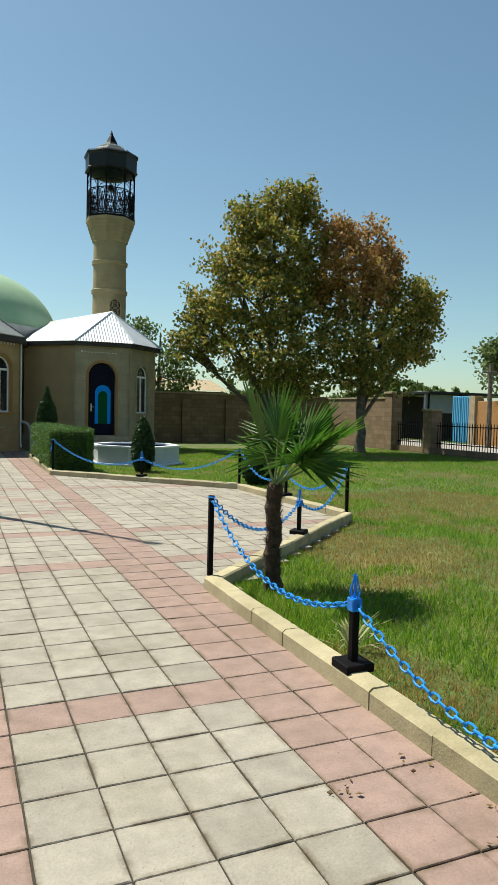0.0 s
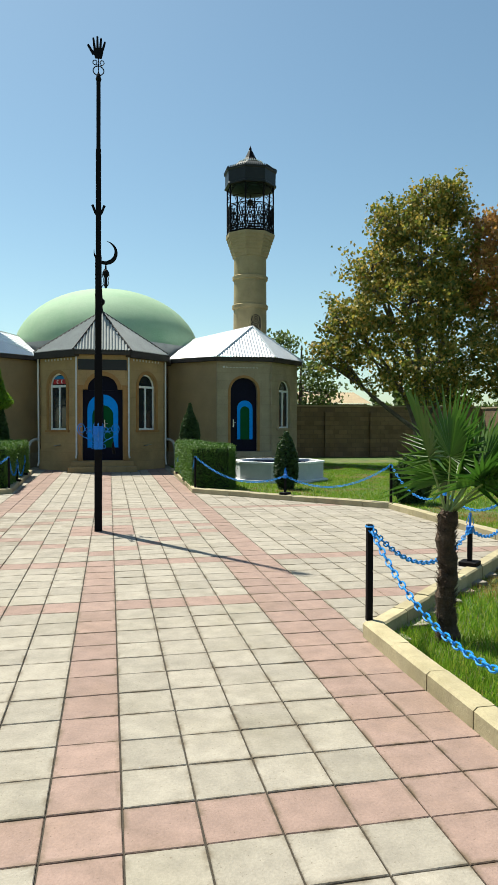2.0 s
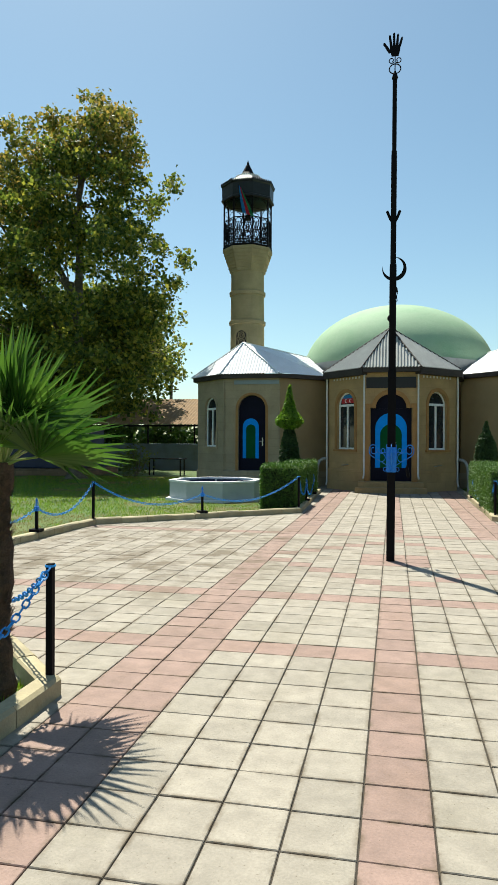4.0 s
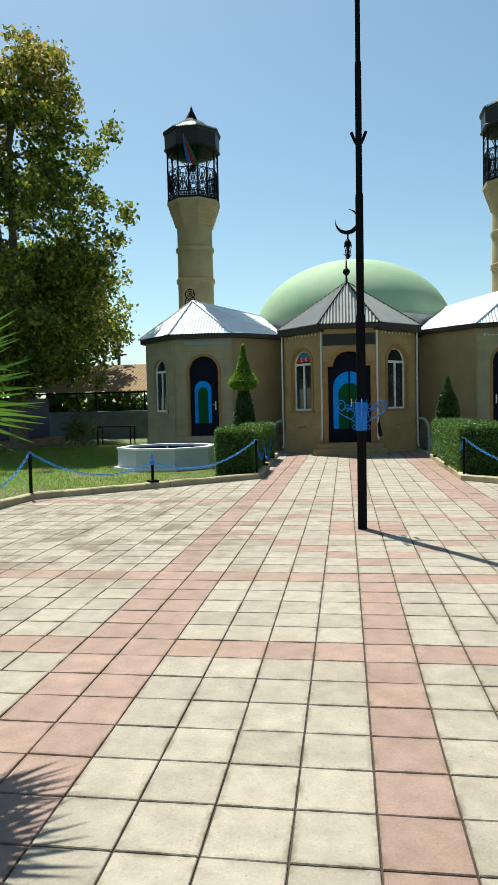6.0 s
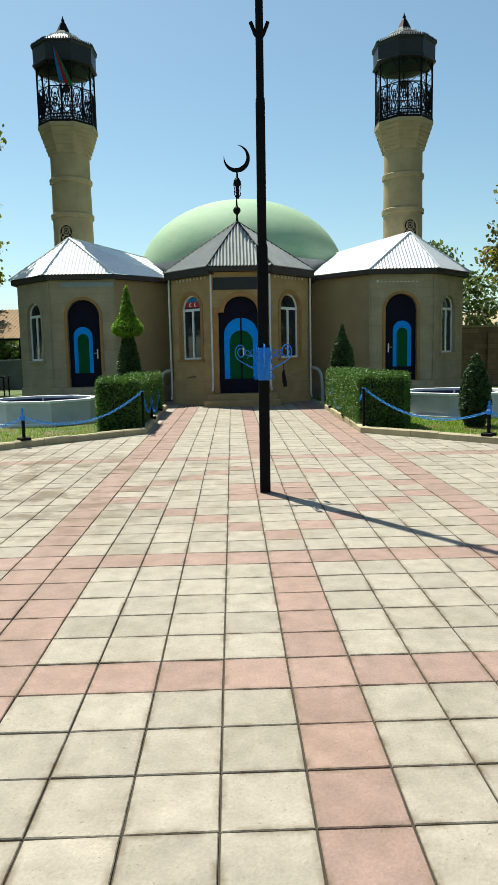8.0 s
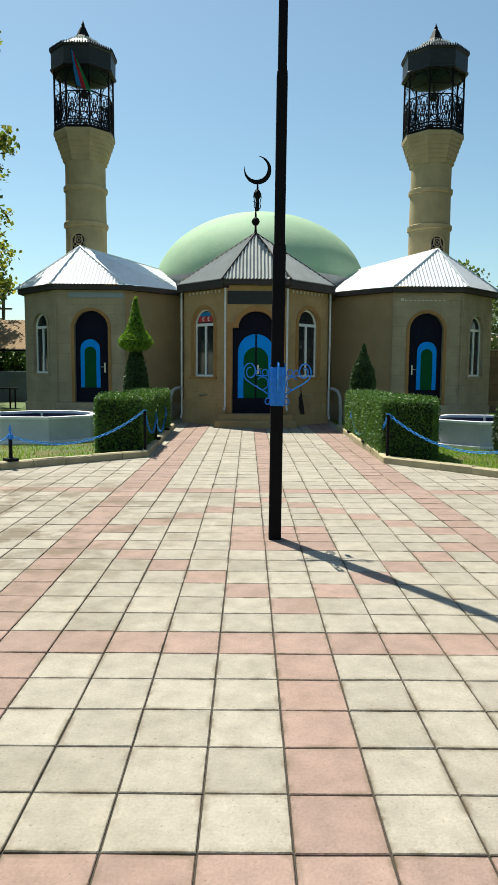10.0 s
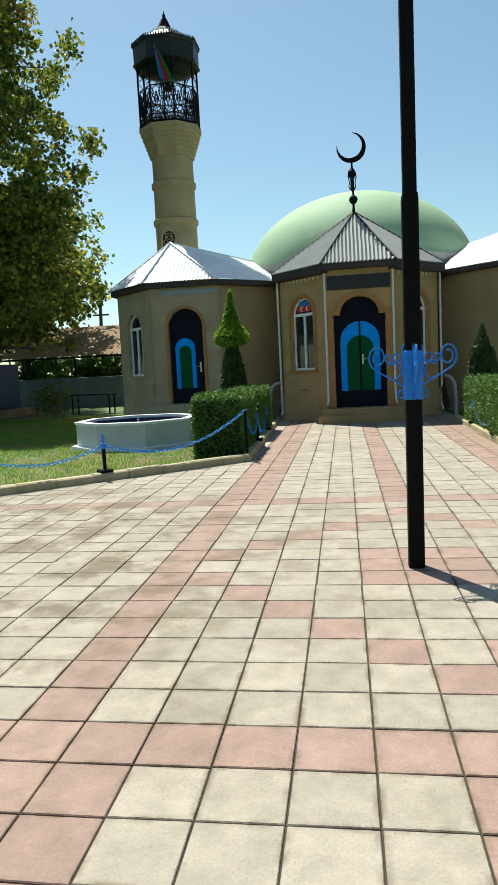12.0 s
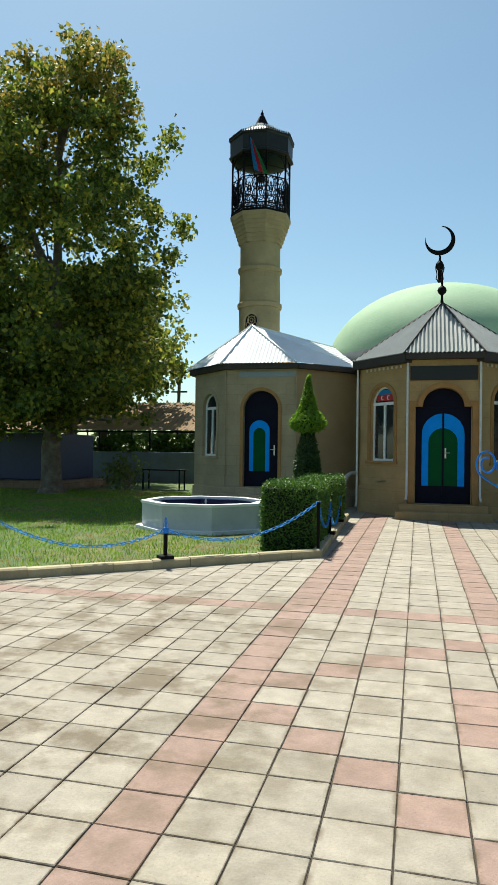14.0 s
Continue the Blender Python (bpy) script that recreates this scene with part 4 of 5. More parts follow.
# ---- kerbs ----
def kerb_line(points, flip, label):
    line = thing("kerb", points[0][0], points[0][1], 0, label, "kerb", kind="structure")
    rng = random.Random(11 + flip)
    for k, (a, b) in enumerate(zip(points, points[1:])):
        w = Wall(a, b) if flip else Wall(b, a)
        n = max(1, round(w.length / 0.52))
        for q in range(n):
            u0, u1 = w.length * q / n + 0.003, w.length * (q + 1) / n - 0.003
            jog, top = rng.uniform(-0.004, 0.004), 0.115 + rng.uniform(-0.006, 0.006)
            c = 0.014
            sec = [(-0.14, -0.06), (-0.14, top - c), (-0.14 + c, top), (-0.001 - c * 1.6, top + jog * 0.5), (-0.001, top - c * 1.4), (-0.001, -0.06)]
            vs = [w.at(u, z, d + jog) - line.location for u in (u0, u1) for d, z in sec]
            m = len(sec)
            fs = [tuple(range(m)), tuple(range(2 * m - 1, m - 1, -1))] + [(i, (i + 1) % m, m + (i + 1) % m, m + i) for i in range(m)]
            me = bpy.data.meshes.new("kerb_stone")
            me.from_pydata(vs, [], fs)
            me.materials.append(M["kerb"])
            ob = new("kerb_stone", me)
            ob.parent = line
    return line


kerb_line(RIGHT_SIDE, 0, "weathered cream limestone kerb along the lawn")
kerb_line(LEFT_SIDE, 1, "weathered cream limestone kerb along the lawn")


# ---- posts and chains ----
def corner_post(x, y):
    t = thing("chain_post", x, y, 0.11, "plain black square steel post with blue chain hooked on top", "post", "chain posts round the plaza")
    b = bmesh.new()
    add_box(b, x - 0.022, y - 0.022, 0.10, x + 0.022, y + 0.022, 0.815, 0.004)
    part("shaft", b, M["iron"], t)
    b = bmesh.new()
    add_tube(b, [(x + 0.03 * math.cos(a), y + 0.03 * math.sin(a), 0.80) for a in np.linspace(0, 2 * math.pi, 9)[:-1]], 0.008, 5, True)
    part("ring", b, M["chain_blue"], t, "blue painted ring")
    return (x, y, 0.80)


def block_post(x, y, turn=0.0):
    t = thing("bollard", x, y, 0.11, "short black bollard on a block foot with blue pointed top", "bollard", "chain posts round the plaza")
    b = bmesh.new()
    m = Matrix.Translation((x, y, 0)) @ Matrix.Rotation(turn, 4, "Z")
    add_box(b, -0.09, -0.09, 0.105, 0.09, 0.09, 0.155, 0.006, m)
    part("foot", b, M["iron"], t)
    b = bmesh.new()
    add_box(b, -0.022, -0.022, 0.15, 0.022, 0.022, 0.50, 0.004, m)
    part("shaft", b, M["iron"], t)
    b = bmesh.new()
    add_box(b, -0.033, -0.033, 0.44, 0.033, 0.033, 0.515, 0.005, m)
    part("sleeve", b, M["blue"], t, "bright blue painted sleeve")
    b = bmesh.new()
    add_lathe(b, [(0.010, 0.51), (0.008, 0.56), (0.006, 0.62), (0.003, 0.66)], 6, x, y)
    for a in (turn, turn + math.pi / 2, turn + math.pi, turn - math.pi / 2):
        d = Vector((math.cos(a), math.sin(a), 0))
        add_tube(b, [Vector((x, y, z)) + d * r for r, z in ((0.026, 0.515), (0.036, 0.55), (0.020, 0.60), (0.009, 0.635), (0.015, 0.645))], 0.0035, 5)
    part("finial", b, M["blue"], t, "blue wire finial")
    return (x, y, 0.49)


def chain(p, q, sag):
    p, q = Vector(p), Vector(q)
    n = 60
    pts = [p.lerp(q, k / n) - Vector((0, 0, sag * 4 * (k / n) * (1 - k / n))) for k in range(n + 1)]
    dist = [0.0]
    for a, b in zip(pts, pts[1:]):
        dist.append(dist[-1] + (b - a).length)
    total = dist[-1]
    count = max(3, round(total / 0.062))
    verts, faces = [], []
    profile = [(-0.026, -0.015), (-0.034, 0.0), (-0.026, 0.015), (0.0, 0.019), (0.026, 0.015), (0.034, 0.0), (0.026, -0.015), (0.0, -0.019)]
    rng = random.Random(int(p.x * 100) + int(q.y * 31))
    for c in range(count):
        s = total * (c + 0.5) / count
        k = min(n - 1, max(i for i in range(n) if dist[i] <= s))
        f = (s - dist[k]) / max(1e-6, dist[k + 1] - dist[k])
        o, d = pts[k].lerp(pts[k + 1], f), (pts[k + 1] - pts[k]).normalized()
        side = d.cross(Vector((0, 0, 1))).normalized()
        up = side.cross(d)
        a = (math.pi / 4 if c % 2 else -math.pi / 4) + rng.uniform(-0.15, 0.15)
        e, g = side * math.cos(a) + up * math.sin(a), up * math.cos(a) - side * math.sin(a)
        base = len(verts)
        for u, v in profile:
            radial = (d * u * 0.6 + e * v).normalized()
            centre = o + d * u + e * v
            for w in range(5):
                t = 2 * math.pi * w / 5
                verts.append(centre + 0.0065 * (radial * math.cos(t) + g * math.sin(t)))
        m = len(profile)
        for i in range(m):
            for w in range(5):
                faces.append((base + i * 5 + w, base + i * 5 + (w + 1) % 5, base + (i + 1) % m * 5 + (w + 1) % 5, base + (i + 1) % m * 5 + w))
    me = bpy.data.meshes.new("chain")
    me.from_pydata([v - p for v in verts], [], faces)
    me.materials.append(M["chain_blue"])
    ob = new("chain", me)
    ob.location = p
    tagged(ob, "bright blue painted steel chain hanging slack between posts", "chain", "chains round the plaza")


right_posts = [block_post(2.13, -5.75), block_post(2.15, -3.36), corner_post(2.13, -1.03), block_post(3.86, 0.60, 0.76), corner_post(5.41, 2.05),
               block_post(5.37, 4.0), corner_post(5.31, 5.98), block_post(3.76, 7.72, 0.75), corner_post(2.14, 9.53), block_post(2.16, 11.6), block_post(2.2, 13.9)]
left_posts = [block_post(-1.99, -3.4), corner_post(-1.98, -1.07), block_post(-3.77, 0.72, 0.76), corner_post(-5.64, 2.6),
              block_post(-5.52, 5.1), corner_post(-5.43, 7.04), block_post(-3.72, 8.55, 0.72), corner_post(-1.94, 10.14), block_post(-2.0, 12.0), block_post(-2.08, 14.2)]
for posts in (right_posts, left_posts):
    for p, q in zip(posts, posts[1:]):
        gap = (Vector(p) - Vector(q)).length
        chain(p, q, min(0.31 if gap > 1.8 else 0.22, min(p[2], q[2]) - 0.17))


# ---- leaves and plants ----
def leaf_quads(centres, size, rng, flat=0.0, long=1.5, bend=0.25):
    """Folded leaf blades, each four corners, turned at random about the given centres."""
    n = len(centres)
    d = rng.normal(size=(n, 3))
    d[:, 2] *= 1 - flat
    d /= np.linalg.norm(d, axis=1, keepdims=True) + 1e-9
    e = rng.normal(size=(n, 3))
    e -= (e * d).sum(1, keepdims=True) * d
    e /= np.linalg.norm(e, axis=1, keepdims=True) + 1e-9
    g = np.cross(d, e)
    s = size * rng.uniform(0.65, 1.3, size=(n, 1))
    v = np.stack([centres - d * s * long / 2, centres + e * s / 2 + g * s * bend * 0.5, centres + d * s * long / 2, centres - e * s / 2 + g * s * bend * 0.5], 1)
    faces = np.arange(4 * n).reshape(-1, 4)
    return v.reshape(-1, 3), faces


def leaf_mesh(name, centres, size, rng, mat, parent, label="", **kw):
    v, f = leaf_quads(np.asarray(centres), size, rng, **kw)
    ob = soup(name, v.tolist(), f.tolist(), mat, parent, label)
    ob["kind"] = "stuff"
    return ob


def limb(bm, start, end, r0, r1, rng, bend=0.12, n=6):
    start, end = Vector(start), Vector(end)
    length = (end - start).length
    pts, rad = [], []
    off = Vector((rng.uniform(-1, 1), rng.uniform(-1, 1), rng.uniform(-0.3, 0.6))) * bend * length
    for k in range(n + 1):
        f = k / n
        pts.append(start.lerp(end, f) + off * math.sin(math.pi * f))
        rad.append(r0 + (r1 - r0) * f)
    add_tube(bm, pts, rad, 7)
    return pts


def broad_tree(name, x, y, blobs, trunk_r, trunk_top, leaves, size, mats, seed, label, clump=0.55, per=34):
    """blobs: crown lobes (dx, dy, z, rx, rz, share, material index)."""
    t = thing(name, x, y, 0, label, "tree")
    rng, nr = random.Random(seed), np.random.default_rng(seed)
    b = bmesh.new()
    add_tube(b, [(x, y, -0.1), (x, y, 0.25), (x + rng.uniform(-.1, .1), y, trunk_top * 0.5), (x, y + 0.1, trunk_top), (x + 0.1, y, max(z for _, _, z, *_ in blobs) + 0.5)], [trunk_r * 1.5, trunk_r * 1.05, trunk_r * 0.9, trunk_r * 0.7, 0.04], 10)
    part("trunk", b, M["bark"], t, smooth=True)
    b = bmesh.new()
    per_mat = {}
    for dx, dy, z, rx, rz, share, mi in blobs:
        c = Vector((x + dx, y + dy, z))
        low = Vector((x, y, min(max(trunk_top * 0.8, z - 1.8 * abs(dx) - rz * 0.5), z)))
        main = limb(b, low, c, trunk_r * 0.42, 0.05, rng)
        for _ in range(5):
            p = rng.choice(main[2:])
            a, el = rng.uniform(0, 6.28), rng.uniform(-0.4, 0.9)
            tip = c + Vector((rx * 0.85 * math.cos(a) * math.cos(el), rx * 0.85 * math.sin(a) * math.cos(el), rz * 0.85 * math.sin(el)))
            limb(b, p, tip, 0.05, 0.015, rng, n=4)
        n = int(leaves * share / per)
        u = nr.normal(size=(n, 3))
        u /= np.linalg.norm(u, axis=1, keepdims=True)
        rr = nr.uniform(0.3, 1.0, size=(n, 1)) ** 0.45 * nr.uniform(0.72, 1.28, size=(n, 1))
        cc = np.array(c) + u * rr * np.array([rx, rx, rz])
        pts = np.repeat(cc, per, axis=0) + nr.normal(size=(n * per, 3)) * clump * np.array([0.5, 0.5, 0.38])
        per_mat.setdefault(mi, []).append(pts)
    part("branchwork", b, M["bark"], t, smooth=True)
    for mi, lists in per_mat.items():
        leaf_mesh("crown", np.concatenate(lists), size, nr, M[mats[mi]], t, long=1.25)
    return t


def fan_palm(name, x, y, trunk_h, spread, seed, label, fans, dry=3, lean=(0, 0, 0)):
    t = thing(name, x, y, 0, label, "palm")
    rng = random.Random(seed)
    b = bmesh.new()
    n = 14
    add_tube(b, [(x + 0.015 * math.sin(k), y, -0.05 + (trunk_h + 0.05) * k / n) for k in range(n + 1)], [0.060 + 0.014 * (k % 2) + (0.02 if k < 2 else 0) for k in range(n + 1)], 10)
    part("trunk", b, M["fibre"], t)
    vs, fs = [], []
    for k in range(1100):
        a, z = rng.uniform(0, 6.283), rng.uniform(0.0, trunk_h)
        r = 0.058
        l = rng.uniform(0.03, 0.075)
        d = Vector((math.cos(a), math.sin(a), 0))
        s = Vector((-math.sin(a), math.cos(a), 0)) * rng.uniform(0.006, 0.016)
        p = Vector((x, y, z)) + d * r
        tip = p + d * l * 0.55 + Vector((0, 0, l * rng.uniform(-0.2, 1.0))) + s * rng.uniform(-2, 2)
        base = len(vs)
        vs += [p - s, p + s, tip]
        fs.append((base, base + 1, base + 2))
    fibres = soup("fibre_coat", vs, fs, M["fibre"], t, "shaggy brown fibre")
    fibres["kind"] = "stuff"
    for k in range(fans + dry):
        old = k >= fans
        if old:
            az, el, stalk, r = rng.uniform(0, 6.283), radians(rng.uniform(-65, -25)), 0.22, spread * 0.75
        else:
            az = 2.399 * k + rng.uniform(-0.25, 0.25)
            el = radians(84 - 72 * (k / fans) ** 0.9 + rng.uniform(-6, 6))
            stalk, r = spread * rng.uniform(0.45, 0.75), spread * rng.uniform(0.95, 1.2)
        d = Vector((math.cos(az) * math.cos(el), math.sin(az) * math.cos(el), math.sin(el)))
        if not old:
            d = (d + Vector(lean)).normalized()
        o = Vector((x, y, trunk_h - 0.03))
        e = o + d * stalk + Vector((0, 0, -0.04 * stalk))
        b = bmesh.new()
        add_tube(b, [o, o.lerp(e, 0.5) + Vector((0, 0, 0.015)), e], [0.014, 0.009, 0.007], 5)
        leaf = part("frond_stalk", b, M["stalk"], t)
        side = d.cross(Vector((0, 0, 1))).normalized()
        up = side.cross(d)
        roll = rng.uniform(-0.7, 0.7)
        side, up = side * math.cos(roll) + up * math.sin(roll), up * math.cos(roll) - side * math.sin(roll)
        vs, fs = [], []
        m = 30
        for q in range(m):
            th = radians(-105 + 210 * (q + 0.5) / m)
            ll = r * (1 - 0.30 * abs(th) / 2.06) * rng.uniform(0.92, 1.05)
            w = d * math.cos(th) + side * math.sin(th) + up * (0.22 * abs(math.sin(th)))
            w.normalize()
            across = (w.cross(up)).normalized() * ll * 0.031
            droop = Vector((0, 0, -1)) * (0.02 if not old else 0.06) * rng.uniform(0.4, 2.2)
            mid_p, tip = e + w * ll * 0.46 + droop * 0.2, e + w * ll + droop * (1.8 if q % 3 else 3.2)
            base = len(vs)
            fold = up * ll * 0.018
            vs += [e, mid_p - across + fold, mid_p - fold, mid_p + across + fold, tip]
            fs += [(base, base + 1, base + 2), (base, base + 2, base + 3), (base + 1, base + 4, base + 2), (base + 2, base + 4, base + 3)]
        soup("fan", vs, fs, M["palm_dry" if old else "palm"], leaf, "dry drooping straw-coloured fan" if old else "")
    return t


fan_palm("fan_palm", 2.66, -1.20, 0.92, 0.62, 3, "small fan palm with shaggy brown trunk on the lawn", 10, 0, (0.72, 0.0, 0.42))
fan_palm("fan_palm", -2.28, -1.14, 1.45, 0.56, 8, "fan palm with wide green fronds beside the kerb", 14, 0, (0.14, 0.0, 0.0))

# low seedling fan beside the bollard
seed_palm = thing("palm_seedling", 2.52, -2.75, 0, "low pale palm seedling with narrow leaves in the grass", "plant")
vs, fs = [], []
rng = random.Random(4)
for q in range(26):
    a, el = rng.uniform(0, 6.283), radians(rng.uniform(15, 70))
    d = Vector((math.cos(a) * math.cos(el), math.sin(a) * math.cos(el), math.sin(el)))
    s = d.cross(Vector((0, 0, 1))).normalized() * 0.009
    o = Vector((2.52, -2.75, -0.03))
    ll = rng.uniform(0.25, 0.42)
    base = len(vs)
    vs += [o, o + d * ll * 0.6 - s, o + d * ll * 0.6 + s, o + d * ll + Vector((0, 0, -0.06))]
    fs += [(base, base + 1, base + 2), (base + 1, base + 3, base + 2)]
soup("leaves", vs, fs, M["palm_dry"], seed_palm)


def hedge(outline, height, seed, label):
    cx, cy = sum(p[0] for p in outline) / len(outline), sum(p[1] for p in outline) / len(outline)
    t = thing("hedge", cx, cy, 0, label, "hedge", "clipped hedges by the porch")
    # solid dark block in place of the shade inside the hedge
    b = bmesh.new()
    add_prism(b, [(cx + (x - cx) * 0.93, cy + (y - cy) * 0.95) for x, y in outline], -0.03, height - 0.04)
    part("inner_mass", b, M["shade_core"], t)
    nr = np.random.default_rng(seed)
    pts = []
    for (ax, ay), (bx, by) in zip(outline, outline[1:] + outline[:1]):
        n = int(math.hypot(bx - ax, by - ay) * height * 3300)
        f = nr.uniform(0, 1, n)
        pts.append(np.stack([ax + (bx - ax) * f, ay + (by - ay) * f, nr.uniform(0.0, height, n)], 1) + nr.normal(size=(n, 3)) * 0.022)
    xs, ys = [p[0] for p in outline], [p[1] for p in outline]
    n = int((max(xs) - min(xs)) * (max(ys) - min(ys)) * 3600)
    top = np.stack([nr.uniform(min(xs), max(xs), n), nr.uniform(min(ys), max(ys), n), height + nr.normal(size=n) * 0.03], 1)
    top = top[[inside(p[0], p[1], outline) for p in top]]
    pts.append(top)
    leaf_mesh("leaves", np.concatenate(pts), 0.026, nr, M["hedge"], t, long=1.4)
    return t


def inside(x, y, poly):
    hit = False
    for (ax, ay), (bx, by) in zip(poly, poly[1:] + poly[:1]):
        if (ay > y) != (by > y) and x < (bx - ax) * (y - ay) / (by - ay) + ax:
            hit = not hit
    return hit


hedge([(2.12, 9.95), (2.98, 9.85), (3.24, 10.6), (3.1, 11.9), (2.14, 11.9)], 1.0, 1, "dense green clipped box hedge beside the kerb")
hedge([(2.18, 12.1), (2.9, 12.1), (2.9, 15.0), (2.22, 15.0)], 1.0, 2, "dense green clipped box hedge beside the kerb")
hedge([(-2.04, 10.45), (-2.80, 10.2), (-2.94, 11.1), (-2.78, 12.2), (-2.05, 12.2)], 1.0, 3, "dense green clipped box hedge beside the kerb")
hedge([(-2.10, 13.2), (-2.75, 13.2), (-2.75, 15.4), (-2.12, 15.4)], 1.0, 4, "dense green clipped box hedge beside the kerb")


def conifer(x, y, profile, mat, seed, label, size=0.034, density=2600, upper=None):
    """A dense evergreen of the given (radius, height) profile; upper: (profile, material) of a second, fresher tier."""
    t = thing("conifer", x, y, 0, label, "shrub")
    nr = np.random.default_rng(seed)
    b = bmesh.new()
    add_tube(b, [(x, y, -0.05), (x, y, profile[0][1] + 0.3)], 0.05, 7)
    part("trunk", b, M["bark"], t)
    for prof, m, tier in ((profile, mat, "foliage"),) + (((upper[0], upper[1], "upper_foliage"),) if upper else ()):
        # dark core painted as the shade behind the outer sprays
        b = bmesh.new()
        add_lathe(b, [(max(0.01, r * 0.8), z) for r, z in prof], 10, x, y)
        part(tier + "_core", b, M["shade_core"], t)
        pts = []
        for (r0, z0), (r1, z1) in zip(prof, prof[1:]):
            area = math.pi * (r0 + r1) * math.hypot(r1 - r0, z1 - z0)
            n = int(area * density) + 10
            f, a = nr.uniform(0, 1, n), nr.uniform(0, 2 * math.pi, n)
            r = (r0 + (r1 - r0) * f) * nr.uniform(0.82, 1.12, n)
            pts.append(np.stack([x + r * np.cos(a), y + r * np.sin(a), z0 + (z1 - z0) * f + nr.normal(size=n) * 0.03], 1))
        leaf_mesh(tier, np.concatenate(pts), size, nr, M[m], t, long=2.4)
    return t


conifer(-2.98, 15.6, [(0.16, 0.2), (0.24, 0.5), (0.28, 1.0), (0.27, 1.3), (0.19, 1.7), (0.11, 2.0)], "conifer", 1, "two-tier clipped conifer, dark below and fresh green on top",
        upper=([(0.08, 1.97), (0.36, 2.1), (0.39, 2.22), (0.22, 2.45), (0.12, 2.8), (0.03, 3.25)], "conifer_fresh"))
conifer(2.72, 15.6, [(0.12, 0.1), (0.26, 0.6), (0.29, 1.2), (0.24, 1.55), (0.10, 1.85), (0.02, 2.15)], "conifer", 2, "small dark conifer against the wing wall")
conifer(4.45, 10.3, [(0.16, 0.0), (0.27, 0.3), (0.26, 0.7), (0.17, 1.05), (0.03, 1.32)], "conifer", 3, "small upright thuja in the lawn by the chain")
conifer(6.15, 6.9, [(0.2, 0.0), (0.36, 0.25), (0.36, 0.55), (0.2, 0.8), (0.03, 0.9)], "conifer", 4, "round dark evergreen bush on the lawn")


# ---- fountain basins ----
def basin(x, y, r, h, seed):
    t = thing("fountain_basin", x, y, 0, "low eight-sided white fountain basin, dark blue inside", "fountain", "pair of basins on the lawns")
    ph = math.pi / 8
    b = bmesh.new()
    add_lathe(b, [(r + 0.12, -0.05), (r + 0.12, 0.03), (r, 0.035)], 8, x, y, ph)
    part("base_slab", b, M["basin_rim"], t)
    b = bmesh.new()
    add_lathe(b, [(r, 0.0), (r, h - 0.05), (r - 0.14, h - 0.05), (r - 0.14, 0.0)], 8, x, y, ph, cap=False)
    part("basin_wall", b, M["basin"], t)
    b = bmesh.new()
    add_lathe(b, [(r - 0.145, h - 0.049), (r + 0.03, h - 0.049), (r + 0.03, h), (r - 0.145, h), (r - 0.145, h - 0.049)], 8, x, y, ph, cap=False)
    part("rim", b, M["basin_rim"], t, "white painted rim")
    b = bmesh.new()
    add_lathe(b, [(r - 0.142, h - 0.06), (r - 0.15, 0.1), (0.05, 0.09)], 8, x, y, ph, cap=False)
    part("lining", b, M["basin_in"], t, "dark blue basin lining")
    b = bmesh.new()
    add_lathe(b, [(0.04, 0.08), (0.02, 0.2), (0.018, h - 0.06), (0.026, h - 0.02), (0.012, h + 0.04)], 10, x, y)
    part("jet", b, M["pipe"], t, "small pink-white fountain jet", smooth=True)


basin(-4.72, 13.45, 1.28, 0.52, 1)
basin(4.92, 13.0, 1.28, 0.52, 2)


# ---- perimeter wall and what stands beyond, right ----
def masonry_wall(name, a, b_, height, thick, label, piers=0):
    w = Wall(a, b_)
    t = thing(name, a[0], a[1], 0, label, "wall", kind="structure")
    b = bmesh.new()
    add_slab(b, w, [(0, -0.06), (w.length, -0.06), (w.length, height), (0, height)], -thick, 0)
    part("wall_body", b, M["brick"], t)
    b = bmesh.new()
    add_slab(b, w, [(-0.02, height), (w.length + 0.02, height), (w.length + 0.02, height + 0.07), (-0.02, height + 0.07)], -thick - 0.04, 0.04)
    part("coping", b, M["stone_pale"], t)
    for k in range(piers):
        u = w.length * (k + 0.5) / piers
        b = bmesh.new()
        add_slab(b, w, [(u - 0.2, -0.06), (u + 0.2, -0.06), (u + 0.2, height - 0.25), (u - 0.2, height - 0.25)], 0, 0.14)
        part("pier", b, M["brick"], t)
    return t


masonry_wall("wall_back", (7.0, 25.2), (18.3, 25.2), 2.35, 0.3, "brown block perimeter wall with piers, in shade", 5)
masonry_wall("wall_side", (18.3, 25.2), (18.3, 19.6), 2.3, 0.3, "brown block perimeter wall by the gate")
masonry_wall("wall_far_left", (-30.0, 40.0), (-9.0, 40.0), 1.2, 0.3, "low wall behind the shelter")


outhouse = thing("outbuilding", 12.0, 32.0, 0, "low outbuilding with pale corrugated sheet roof behind the wall", "outbuilding")
b = bmesh.new()
add_ribbed(b, [(9.6, 31.0, 2.70), (14.9, 31.0, 2.70), (14.9, 34.0, 3.45), (9.6, 34.0, 3.45)], 0.16, 0.03)
part("roof_sheet", b, M["stone_pale"], outhouse, "pale corrugated sheet")
b = bmesh.new()
add_box(b, 9.8, 31.3, -0.05, 14.7, 33.8, 2.66, 0.02)
part("outbuilding_wall", b, M["brick"], outhouse)


